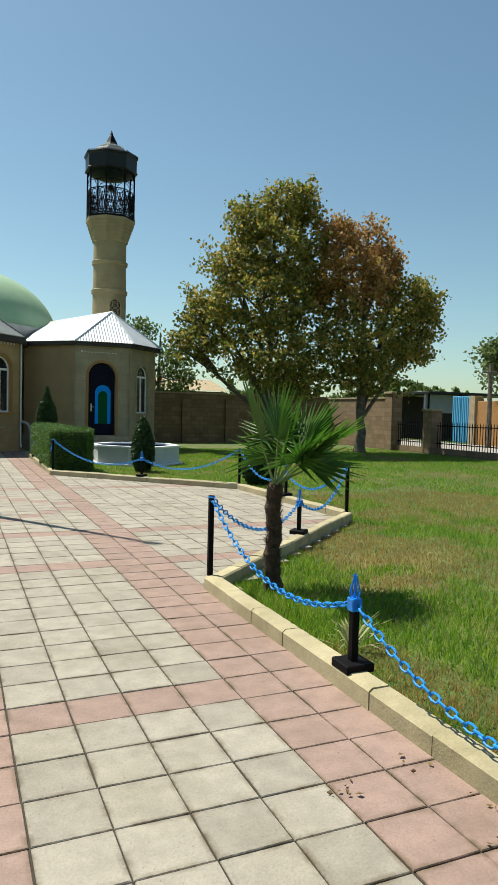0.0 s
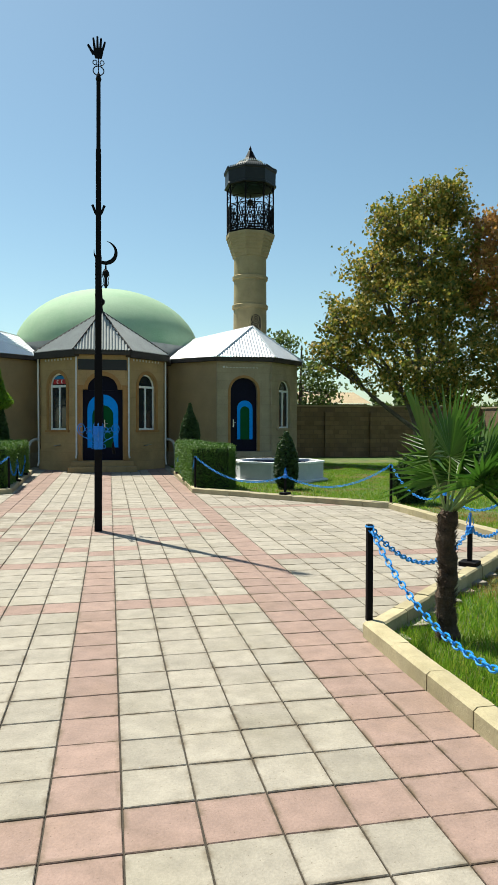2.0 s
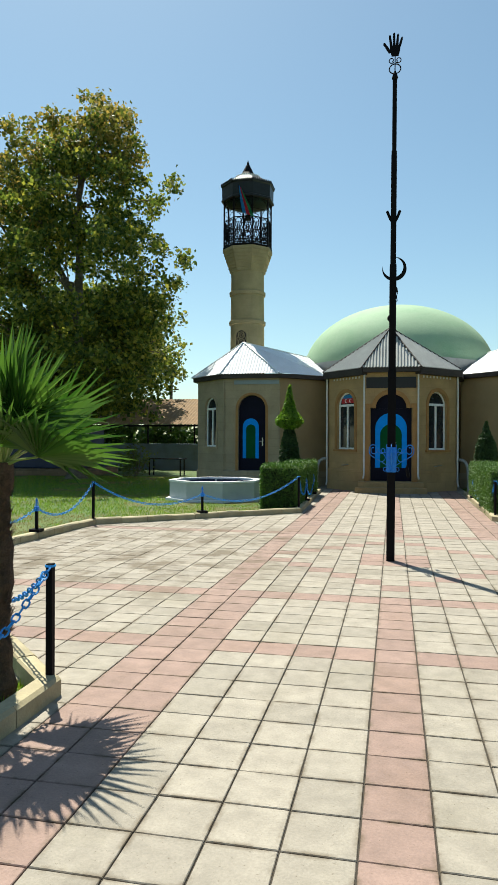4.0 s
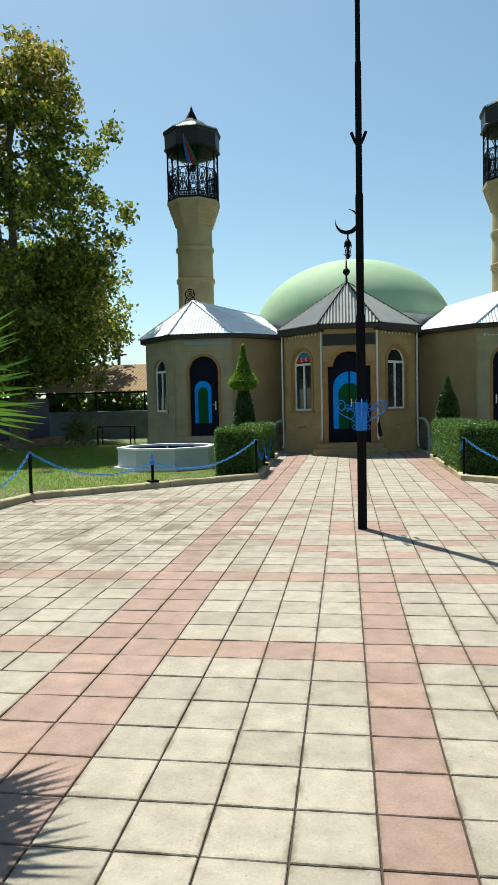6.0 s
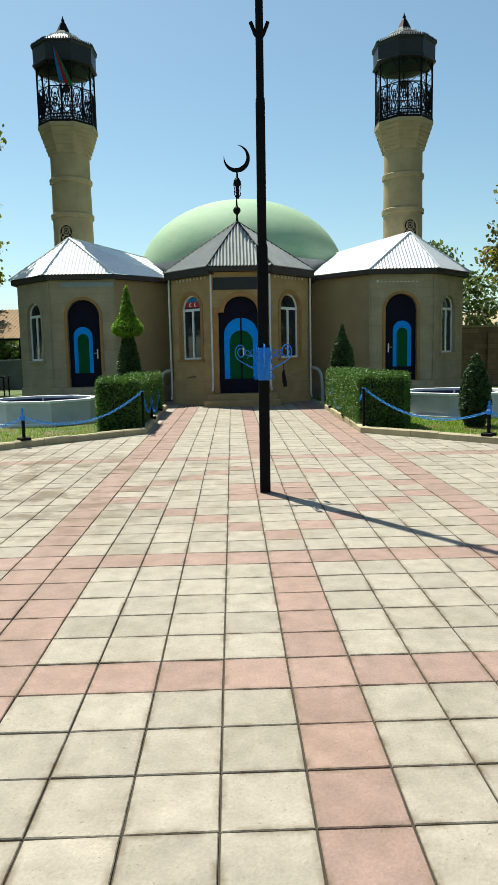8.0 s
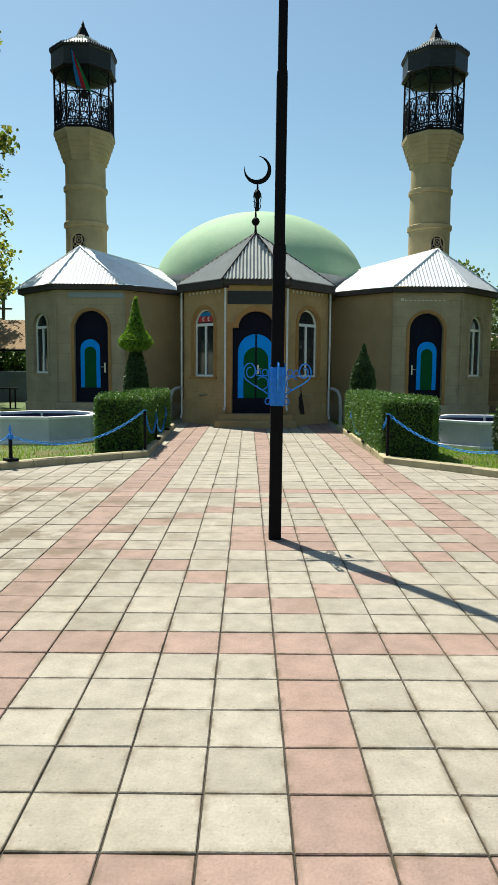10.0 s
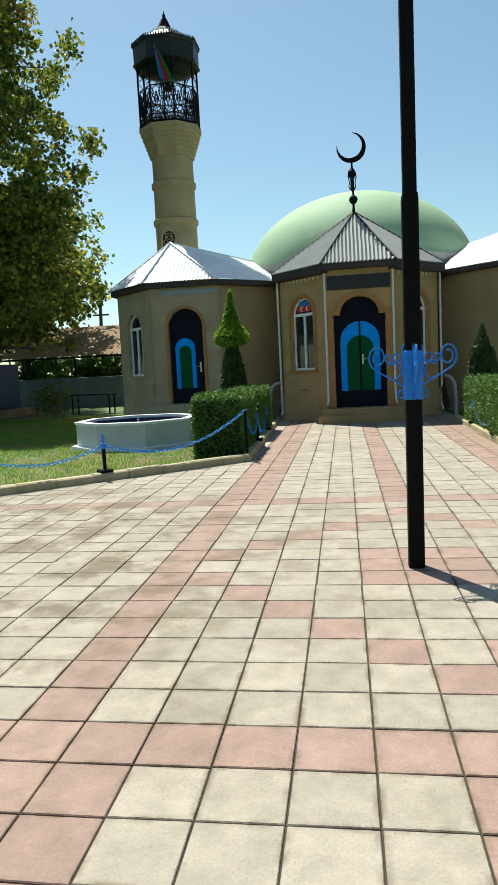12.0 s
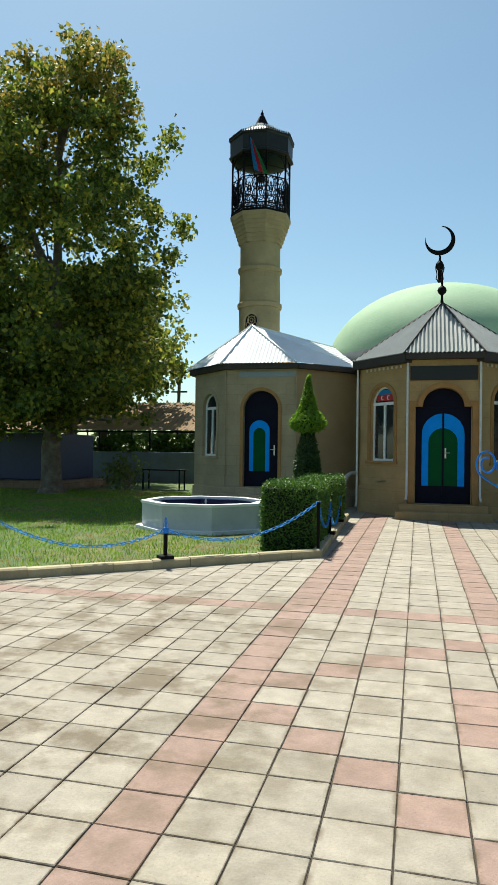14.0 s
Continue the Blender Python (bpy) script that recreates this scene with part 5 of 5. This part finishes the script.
def gate_pier(x, y, h, label):
    t = thing("gate_pier", x, y, 0, label, "pillar", "gate piers")
    b = bmesh.new()
    add_box(b, x - 0.28, y - 0.28, -0.06, x + 0.28, y + 0.28, h, 0.01)
    part("pier_body", b, M["brick"], t)
    b = bmesh.new()
    add_box(b, x - 0.33, y - 0.33, h, x + 0.33, y + 0.33, h + 0.1, 0.015)
    part("pier_cap", b, M["stone_pale"], t)


gate_pier(18.35, 19.3, 2.5, "tall brown stone gate pier with pale cap")
gate_pier(18.5, 16.7, 1.75, "short brown stone gate pier")


def railing(x0, y0, x1, y1, h):
    t = thing("railing", x0, y0, 0, "dark iron railing on a low wall beside the road", "railing", "railings at the road")
    w = Wall((x0, y0), (x1, y1))
    b = bmesh.new()
    add_slab(b, w, [(0, -0.06), (w.length, -0.06), (w.length, 0.22), (0, 0.22)], -0.12, 0.12)
    part("low_wall", b, M["brick"], t)
    for z in (0.4, h - 0.12):
        b = bmesh.new()
        add_slab(b, w, [(0, z), (w.length, z), (w.length, z + 0.04), (0, z + 0.04)], -0.02, 0.02)
        part("rail", b, M["iron"], t)
    n = int(w.length / 0.14)
    me = None
    for k in range(n):
        p = w.at((k + 0.5) * w.length / n, 0)
        if me is None:
            b = bmesh.new()
            add_box(b, -0.011, -0.011, 0.2, 0.011, 0.011, h, 0)
            add_lathe(b, [(0.02, h), (0.003, h + 0.07)], 4)
            me = bpy.data.meshes.new("bar")
            b.to_mesh(me)
            b.free()
            me.materials.append(M["iron"])
        ob = new("bar", me)
        ob.location = p - t.location
        ob.parent = t


railing(18.4, 19.0, 18.5, 17.0, 1.25)
railing(18.5, 16.4, 18.9, 6.0, 1.25)
b = bmesh.new()
add_prism(b, [(19.2, -40), (27, -40), (27, 70), (19.2, 70)], -0.03, -0.02)
tagged(part("road", b, M["road"]), "pale dusty village road behind the railing", "road", kind="structure")

shed = thing("roadside_shed", 31.0, 31.0, 0, "open roadside shed with grey-blue panel and flat dark roof", "shed")
b = bmesh.new()
add_box(b, 28.0, 29.5, 1.75, 30.6, 29.7, 2.95, 0.02)
part("front_panel", b, M["grey_paint"], shed, "pale grey-blue sheet panel")
b = bmesh.new()
add_box(b, 28.0, 33.0, -0.05, 36.0, 33.2, 2.9, 0.02)
part("back_wall", b, M["fascia"], shed, "dark back wall in shade")
b = bmesh.new()
add_box(b, 27.7, 28.8, 2.96, 36.4, 33.4, 3.12, 0.02)
part("shed_roof", b, M["cap"], shed)
for q in (28.1, 30.6, 33.0):
    b = bmesh.new()
    add_tube(b, [(q, 29.3, -0.05), (q, 29.3, 2.98)], 0.07, 7)
    part("shed_post", b, M["iron"], shed)
tank = thing("water_tank", 26.6, 31.2, 0, "dark grey rounded tank standing behind the gate", "tank")
b = bmesh.new()
add_lathe(b, [(0.8, 0.0), (0.85, 0.3), (0.85, 1.3), (0.6, 1.65), (0.2, 1.75)], 16, 26.6, 31.2)
part("tank_body", b, M["cap"], tank, smooth=True)
b = bmesh.new()
add_lathe(b, [(0.2, 1.74), (0.2, 1.85), (0.05, 1.88)], 10, 26.6, 31.2)
part("tank_lid", b, M["iron"], tank)
far_wall = thing("wall_road", 27.3, 16.5, 0, "tan plastered wall across the road", "wall", kind="structure")
b = bmesh.new()
add_box(b, 27.2, 2.0, -0.05, 27.6, 23.9, 2.45, 0.02)
part("wall_body", b, M["trim_brown"], far_wall)
b = bmesh.new()
add_box(b, 27.1, 23.9, -0.05, 27.7, 24.4, 2.75, 0.02)
part("pier", b, M["stone_pale"], far_wall)
blue_gate = thing("sheet_gate", 27.4, 25.2, 0, "bright light-blue sheet metal gate across the road", "gate")
for q in range(2):
    y0 = 24.45 + 0.8 * q
    b = bmesh.new()
    add_box(b, 27.30, y0, 0.03, 27.37, y0 + 0.77, 2.75, 0.01)
    for k in range(5):
        add_box(b, 27.25, y0 + 0.05 + 0.145 * k, 0.08, 27.31, y0 + 0.12 + 0.145 * k, 2.7, 0.008)
    part("gate_leaf", b, M["gate_blue"], blue_gate)


def utility_pole(x, y, h, lean=0.0):
    t = thing("utility_pole", x, y, 0, "weathered grey wooden utility pole", "pole")
    b = bmesh.new()
    add_tube(b, [(x, y, -0.1), (x + lean, y, h)], [0.14, 0.1], 8)
    part("shaft", b, M["bark"], t)
    b = bmesh.new()
    add_box(b, x + lean - 0.5, y - 0.04, h - 0.5, x + lean + 0.5, y + 0.04, h - 0.4, 0.01)
    part("crossarm", b, M["bark"], t)


utility_pole(-14.75, 39.2, 5.5, 0.15)
utility_pole(25.4, 20.9, 4.3)


# ---- shelter, booth and table, left ----
shelter = thing("open_shelter", -13.0, 36.0, 0, "long open shelter with rusty brown sheet roof", "shelter")
b = bmesh.new()
add_ribbed(b, [(-24.0, 33.6, 2.55), (-5.0, 33.6, 2.55), (-5.0, 38.5, 4.35), (-24.0, 38.5, 4.35)], 0.2, 0.02)
part("roof_sheet", b, M["shed_roof"], shelter)
for q in range(7):
    b = bmesh.new()
    x = -23.0 + 2.9 * q
    add_tube(b, [(x, 33.9, -0.05), (x, 33.9, 2.6)], 0.05, 6)
    part("post", b, M["iron"], shelter)
    b = bmesh.new()
    add_tube(b, [(x, 38.2, -0.05), (x, 38.2, 4.2)], 0.05, 6)
    part("back_post", b, M["iron"], shelter)
b = bmesh.new()
add_box(b, -24, 33.55, 2.42, -5, 33.65, 2.52, 0.01)
part("eaves_beam", b, M["iron"], shelter)
bw = thing("wall_blue", -13.0, 31.0, 0, "low faded blue painted wall under the shelter", "wall", kind="structure")
b = bmesh.new()
add_box(b, -24.0, 31.0, -0.05, -6.0, 31.2, 1.42, 0.015)
part("wall_body", b, M["blue_wall"], bw)
booth = thing("booth", -15.6, 24.5, 0, "dark blue painted booth with flat roof under the tree", "booth")
b = bmesh.new()
add_box(b, -18.5, 24.0, 0.3, -14.05, 27.0, 2.1, 0.02)
part("booth_wall", b, M["navy_wall"], booth)
b = bmesh.new()
add_box(b, -18.8, 23.2, -0.05, -13.4, 27.2, 0.28, 0.02)
part("booth_base", b, M["brick"], booth)
b = bmesh.new()
add_box(b, -18.9, 23.0, 2.75, -13.3, 27.3, 2.84, 0.02)
part("booth_roof", b, M["cap"], booth)
b = bmesh.new()
add_box(b, -14.35, 23.9, 0.9, -14.1, 24.0, 1.95, 0.01)
part("poster", b, M["blue_wall"], booth, "faded blue poster strip")
for q, m in ((-13.6, "pipe"), (-18.5, "iron")):
    b = bmesh.new()
    add_tube(b, [(q, 23.25, 0.25), (q, 23.25, 2.78)], 0.035, 7)
    part("booth_post", b, M[m], booth)
table = thing("iron_table", -10.3, 25.5, 0, "dark iron garden table standing in the shade", "table")
b = bmesh.new()
add_box(b, -11.1, 25.1, 0.72, -9.4, 25.9, 0.77, 0.008)
part("tabletop", b, M["iron"], table)
for qx in (-11.0, -9.5):
    for qy in (25.2, 25.8):
        b = bmesh.new()
        add_box(b, qx - 0.025, qy - 0.025, -0.05, qx + 0.025, qy + 0.025, 0.72, 0.003)
        part("leg", b, M["iron"], table)


def bush(name, x, y, rx, ry, h, n, size, mat, seed, label):
    t = thing(name, x, y, 0, label, "shrub")
    nr = np.random.default_rng(seed)
    b = bmesh.new()
    rg = random.Random(seed)
    for _ in range(7):
        limb(b, (x, y, -0.05), (x + rg.uniform(-rx, rx) * 0.6, y + rg.uniform(-ry, ry) * 0.6, h * rg.uniform(0.5, 0.9)), 0.03, 0.008, rg, n=4)
    part("stems", b, M["bark"], t)
    u = nr.normal(size=(n // 20, 3))
    u /= np.linalg.norm(u, axis=1, keepdims=True)
    u[:, 2] = np.abs(u[:, 2]) * 1.0
    c = np.array([x, y, h * 0.15]) + u * nr.uniform(0.5, 1.0, (len(u), 1)) * np.array([rx, ry, h * 0.85])
    pts = np.repeat(c, 20, axis=0) + nr.normal(size=(len(c) * 20, 3)) * 0.18
    leaf_mesh("foliage", pts, size, nr, M[mat], t)


bush("shrub", -11.3, 24.2, 0.8, 0.6, 1.5, 700, 0.09, "far_leaf", 5, "thin straggly shrub by the iron table")
for k in range(5):
    bush("vine_bush", -22 + 4.0 * k, 37.0, 2.4, 1.0, 2.6, 2600, 0.17, "hedge", 40 + k, "sunlit green bushes behind the shelter")

# ---- trees ----
broad_tree("plane_tree", -12.9, 21.6, [(0, 0, 5.2, 4.3, 2.4, 0.17, 0), (-0.2, 0, 8.2, 4.4, 2.8, 0.25, 0), (0.2, 0, 11.4, 3.5, 2.6, 0.2, 0), (0.9, 0.2, 14.2, 1.9, 1.9, 0.1, 1), (-2.2, 0, 12.6, 2.4, 2.6, 0.1, 1), (2.3, -0.5, 6.4, 1.6, 1.4, 0.09, 0), (-3.6, 0, 7.0, 2.6, 3.0, 0.1, 0), (-3.4, 0, 10.6, 2.6, 2.8, 0.1, 1), (0.4, -0.3, 3.4, 3.4, 1.0, 0.08, 0), (-2.8, 0, 3.6, 3.2, 1.5, 0.1, 0), (1.2, -0.5, 4.4, 2.3, 1.2, 0.04, 0), (-1.6, -0.6, 3.3, 3.4, 1.2, 0.12, 0), (-0.6, 5.0, 6.5, 3.2, 1.8, 0.14, 0), (-3.0, 3.0, 4.6, 3.2, 1.6, 0.12, 0)],
           0.36, 3.0, 52000, 0.140, ["plane_green", "plane_olive"], 21, "tall plane tree with dense green and yellowing leaves", 0.42, 60)
broad_tree("plane_tree", 11.6, 18.2, [(0, 0, 3.7, 2.8, 1.3, 0.2, 0), (-0.6, 0, 5.6, 2.3, 1.4, 0.2, 0), (0.1, 0, 7.4, 1.8, 1.3, 0.17, 1), (-0.9, 0, 8.5, 0.9, 0.9, 0.06, 1), (0.4, 0, 9.2, 0.9, 0.9, 0.06, 1), (1.35, 0, 9.3, 0.7, 1.0, 0.05, 1), (-2.6, 0, 4.9, 1.1, 0.8, 0.06, 0), (-3.1, 0, 3.8, 0.8, 0.6, 0.04, 0), (1.6, 0.3, 6.2, 1.2, 1.4, 0.08, 1), (-1.8, 0, 6.9, 0.9, 0.8, 0.05, 0), (0.9, -0.6, 2.7, 1.5, 0.7, 0.05, 0)],
           0.2, 1.5, 34000, 0.108, ["plane_olive", "plane_olive"], 22, "plane tree with olive leaves turning brown", 0.30, 26).scale = (1.03, 1.03, 1.06)
broad_tree("plane_tree", 15.4, 17.4, [(-0.3, 0, 4.2, 2.3, 1.5, 0.22, 1), (-0.8, 0, 6.4, 1.6, 1.3, 0.2, 0), (-1.3, 0, 7.9, 0.8, 0.8, 0.06, 0), (0.2, 0, 7.9, 0.9, 0.9, 0.05, 0), (0.9, 0, 7.0, 0.8, 0.9, 0.06, 0), (2.0, 0, 5.8, 1.2, 1.0, 0.12, 1), (2.9, 0, 5.2, 0.8, 0.8, 0.06, 1), (2.3, 0, 4.1, 1.1, 0.8, 0.09, 1), (-0.2, -0.5, 2.8, 1.6, 0.7, 0.06, 1)],
           0.2, 1.5, 28000, 0.108, ["plane_rust", "plane_olive"], 23, "plane tree with rust-brown autumn leaves", 0.30, 26).scale = (1.03, 1.03, 1.08)
broad_tree("plane_tree", -15.9, 28.4, [(0, 0, 5.8, 3.4, 1.6, 0.35, 0), (0.3, 0, 8.2, 3.0, 1.8, 0.3, 0), (-2.6, 0.5, 7.0, 2.6, 2.0, 0.2, 0), (0, 2.5, 6.6, 3.0, 1.8, 0.25, 0)],
           0.3, 3.2, 15000, 0.19, ["plane_green"], 26, "shady green plane tree standing behind the booth", 0.6, 40)
broad_tree("plane_tree", -18.5, 37.0, [(0, 0, 6.4, 3.8, 1.9, 0.4, 0), (0.5, 0, 9.0, 3.4, 2.0, 0.35, 0), (2.4, -1.0, 6.6, 2.4, 1.6, 0.25, 0)],
           0.3, 3.2, 9000, 0.24, ["plane_green"], 27, "shady green plane tree beside the brown shelter roof", 0.6, 40)
broad_tree("garden_tree", 10.2, 29.5, [(0, 0, 3.6, 1.9, 2.0, 0.6, 0), (-1.0, 0, 5.2, 1.0, 1.2, 0.25, 0), (1.6, 0, 3.0, 1.2, 1.0, 0.15, 0)], 0.14, 1.6, 3200, 0.16, ["far_leaf"], 24, "thin leafy garden tree behind the wall")
broad_tree("garden_tree", 27.9, 22.0, [(0.3, 0, 4.3, 1.6, 1.5, 0.5, 0), (0.9, -1.2, 6.4, 1.5, 1.3, 0.35, 0), (-1.2, 0, 5.0, 0.9, 0.7, 0.15, 0)], 0.16, 1.6, 6000, 0.17, ["far_leaf"], 25, "leafy green garden tree beside the road")
for k in range(9):
    a = -60 + 15.5 * k
    bush("far_trees", a, 62 + 5 * (k % 3), 9.0, 3.0, 5.2 + (k * 37 % 5) * 0.5, 2600, 0.5, "far_leaf", 60 + k, "distant dusty green trees on the skyline")
for k in range(5):
    bush("far_trees", 44 + 5 * (k % 2), 52 - 22 * k, 3.5, 11.0, 5.0 + (k * 53 % 4) * 0.6, 2600, 0.5, "far_leaf", 80 + k, "distant dusty green trees on the skyline")

# ---- grass ----
BARE = [(4.4, 0.0, 0.9, 0.7), (8.6, 2.8, 2.2, 0.95), (5.3, -1.2, 1.2, 0.45), (2.7, 7.6, 0.8, 0.4), (-6.8, 7.4, 1.6, 0.35), (-8.5, 4.0, 2.0, 0.3)]


def dryness(x, y):
    """Straw-coloured where the lawn is worn, green elsewhere."""
    d = 0.8 * noise.noise(Vector((x * 0.45, y * 0.45, 3.0))) + 0.6 * noise.noise(Vector((x * 1.7, y * 1.7, 9.0))) - 0.16
    return d + sum(w * math.exp(-((x - cx) ** 2 + (y - cy) ** 2) / r ** 2) for cx, cy, r, w in BARE)


def grass(name, x0, x1, y0, y1, n, h0, h1, seed, width=0.006, fall=1.0):
    """Blades over a rectangle, thinning out away from x0 where fall is above 1."""
    nr = np.random.default_rng(seed)
    p = np.stack([x0 + (x1 - x0) * nr.uniform(0, 1, n) ** fall, nr.uniform(y0, y1, n)], 1)
    keep = np.array([not inside(x, y, PLAZA_OUT) for x, y in p])
    p = p[keep]
    dry = np.array([dryness(x, y) for x, y in p]) + nr.normal(size=len(p)) * 0.10
    for mat, pick in (("blade", dry < 0.04), ("blade_dry", dry >= 0.04)):
        q = p[pick]
        m = len(q)
        if m == 0:
            continue
        a = nr.uniform(0, 2 * math.pi, m)
        h = nr.uniform(h0, h1, m) * (0.6 if mat == "blade_dry" else 1.0)
        lean = nr.uniform(0.1, 0.75, m) * h
        b = nr.uniform(0, 2 * math.pi, m)
        w = width * nr.uniform(0.7, 1.4, m)
        z0 = np.full(m, -0.04)
        v = np.stack([np.stack([q[:, 0] - np.cos(a) * w, q[:, 1] - np.sin(a) * w, z0], 1), np.stack([q[:, 0] + np.cos(a) * w, q[:, 1] + np.sin(a) * w, z0], 1),
                      np.stack([q[:, 0] + np.cos(b) * lean, q[:, 1] + np.sin(b) * lean, z0 + h], 1)], 1).reshape(-1, 3)
        me = bpy.data.meshes.new(name)
        me.from_pydata(v.tolist(), [], np.arange(3 * m).reshape(-1, 3).tolist())
        me.materials.append(M[mat])
        tagged(new(name, me), "short green lawn grass" if mat == "blade" else "dry straw-coloured grass", "grass", kind="stuff")


PLAZA_OUT = [(2.21, NEAR), (2.21, -1.14), (5.49, 1.96), (5.41, 6.02), (2.21, 9.5), (2.3, 30), (-2.2, 30), (-2.0, 10.15), (-5.5, 7.06), (-5.7, 2.5), (-2.05, -1.14), (-2.05, NEAR)]
grass("grass", 2.2, 10.0, -6.5, 5.0, 150000, 0.045, 0.095, 1, 0.004, 2.2)
grass("grass", 3.0, 18.0, -5.0, 20.0, 170000, 0.04, 0.07, 2, 0.008)
grass("grass", 2.2, 9.0, 6.0, 22.0, 30000, 0.04, 0.07, 3, 0.007)
grass("grass", -16.0, -2.0, 2.0, 24.0, 130000, 0.04, 0.07, 4, 0.007)
grass("grass", -4.5, -2.0, -5.0, 2.0, 16000, 0.045, 0.09, 5, 0.005)

# dry leaves blown against the kerb
nr = np.random.default_rng(7)
pts = np.concatenate([np.stack([2.03 - np.abs(nr.normal(size=22)) * 0.10, nr.uniform(-5.6, -4.0, 22), np.full(22, 0.012)], 1),
                      np.stack([nr.uniform(1.45, 1.62, 7), nr.uniform(-4.35, -4.2, 7), np.full(7, 0.012)], 1)])
v, f = leaf_quads(pts, 0.021, nr, flat=0.93, bend=0.5)
litter = soup("fallen_leaves", v.tolist(), f.tolist(), M["leaf_litter"])
tagged(litter, "scattered dry brown leaves on the paving by the kerb", "leaves", kind="stuff")
# flag on the left minaret
flag = thing("flag", AX - 6.08, 21.95, 11.0, "small blue, red and green flag hanging from the minaret balcony", "flag")
b = bmesh.new()
add_tube(b, [(AX - 6.0, 22.0, 10.55), (AX - 6.15, 21.75, 11.9)], 0.015, 6)
part("staff", b, M["iron"], flag)
for m, lo, hi in (("flag_blue", 0.0, 0.16), ("flag_red", 0.16, 0.32), ("flag_green", 0.32, 0.48)):
    b = bmesh.new()
    g = []
    for k in range(9):
        z = 11.88 - 0.14 * k
        for w in (lo, hi):
            g.append(b.verts.new((AX - 6.15 + 0.02 * k + w * (0.35 + 0.09 * k), 21.75 + 0.03 * math.sin(8 * w + k), z - 0.5 * w)))
    for k in range(8):
        b.faces.new((g[2 * k], g[2 * k + 1], g[2 * k + 3], g[2 * k + 2]))
    bmesh.ops.solidify(b, geom=b.faces[:], thickness=0.006)
    part("stripe", b, M[m], flag)


# ---- paving tiles, last ----
def is_pink(i, j):
    if abs(i) + abs(j - 14) == 6:
        return True
    if abs(i) <= 1 and abs(j - 14) <= 1:
        return True
    if i == 0 and (j <= 6 or j >= 22):
        return True
    if j in (-22, -11, 0, 6, 22) or i in (-6, 6):
        return True
    return i in (-5, 5) and (j <= 6 or j >= 22)


def tile_verts(x0, y0, x1, y1, tilt):
    g, t, d = 0.0040, 0.003, -0.03
    a = [(x0 + g, y0 + g), (x1 - g, y0 + g), (x1 - g, y1 - g), (x0 + g, y1 - g)]
    c = [(x0 + g + t, y0 + g + t), (x1 - g - t, y0 + g + t), (x1 - g - t, y1 - g - t), (x0 + g + t, y1 - g - t)]
    return [(*p, d) for p in a] + [(*p, tilt[k] - 0.004) for k, p in enumerate(a)] + [(*p, tilt[k]) for k, p in enumerate(c)]


TILE_FACES = [(0, 1, 5, 4), (1, 2, 6, 5), (2, 3, 7, 6), (3, 0, 4, 7), (4, 5, 9, 8), (5, 6, 10, 9), (6, 7, 11, 10), (7, 4, 8, 11), (8, 9, 10, 11)]
rng = random.Random(5)
singles = {}
for kind in ("tile_cream", "tile_pink"):
    for variant in range(4):
        me = bpy.data.meshes.new("paving_tile")
        me.from_pydata(tile_verts(-S / 2, -S / 2, S / 2, S / 2, [rng.uniform(-0.0015, 0.0015) for _ in range(4)]), [], TILE_FACES)
        me.materials.append(M[kind])
        singles[kind, variant] = me
joined = {"tile_cream": ([], []), "tile_pink": ([], [])}
count = 0
for j in range(-46, 68):
    for i in range(-22, 22):
        corners = [((i + a) * S, (j + b) * S) for a, b in ((0.04, 0.04), (0.96, 0.04), (0.96, 0.96), (0.04, 0.96))]
        n_in = sum(inside(x, y, PLAZA) for x, y in corners)
        if n_in == 0:
            continue
        kind = "tile_pink" if is_pink(i, j) else "tile_cream"
        near = n_in == 4 and -6 <= i <= 6 and -13 <= j <= 9 and count < 298
        if near:
            count += 1
            ob = new("paving_tile", singles[kind, rng.randrange(4)])
            ob.location = ((i + 0.5) * S, (j + 0.5) * S, rng.uniform(-0.0012, 0.0012))
            ob.rotation_euler = (0, 0, radians(rng.choice((0, 90, 180, 270)) + rng.uniform(-0.25, 0.25)))
            ob.parent = pavement
            continue
        vs, fs = joined[kind]
        base = len(vs)
        lift = rng.uniform(-0.0012, 0.0012)
        slip = -0.0010 * S * max(0, j - 9) + rng.uniform(-0.003, 0.003)
        jog = rng.uniform(-0.004, 0.004) if j > 12 else 0.0
        vs += tile_verts(i * S + slip, j * S + jog, (i + 1) * S + slip, (j + 1) * S + jog, [lift + rng.uniform(-0.0015, 0.0015) for _ in range(4)])
        fs += [tuple(base + k for k in f) for f in TILE_FACES]
for kind, (vs, fs) in joined.items():
    tagged(soup("paving_tiles", vs, fs, M[kind + "_far"], pavement), kind="stuff")
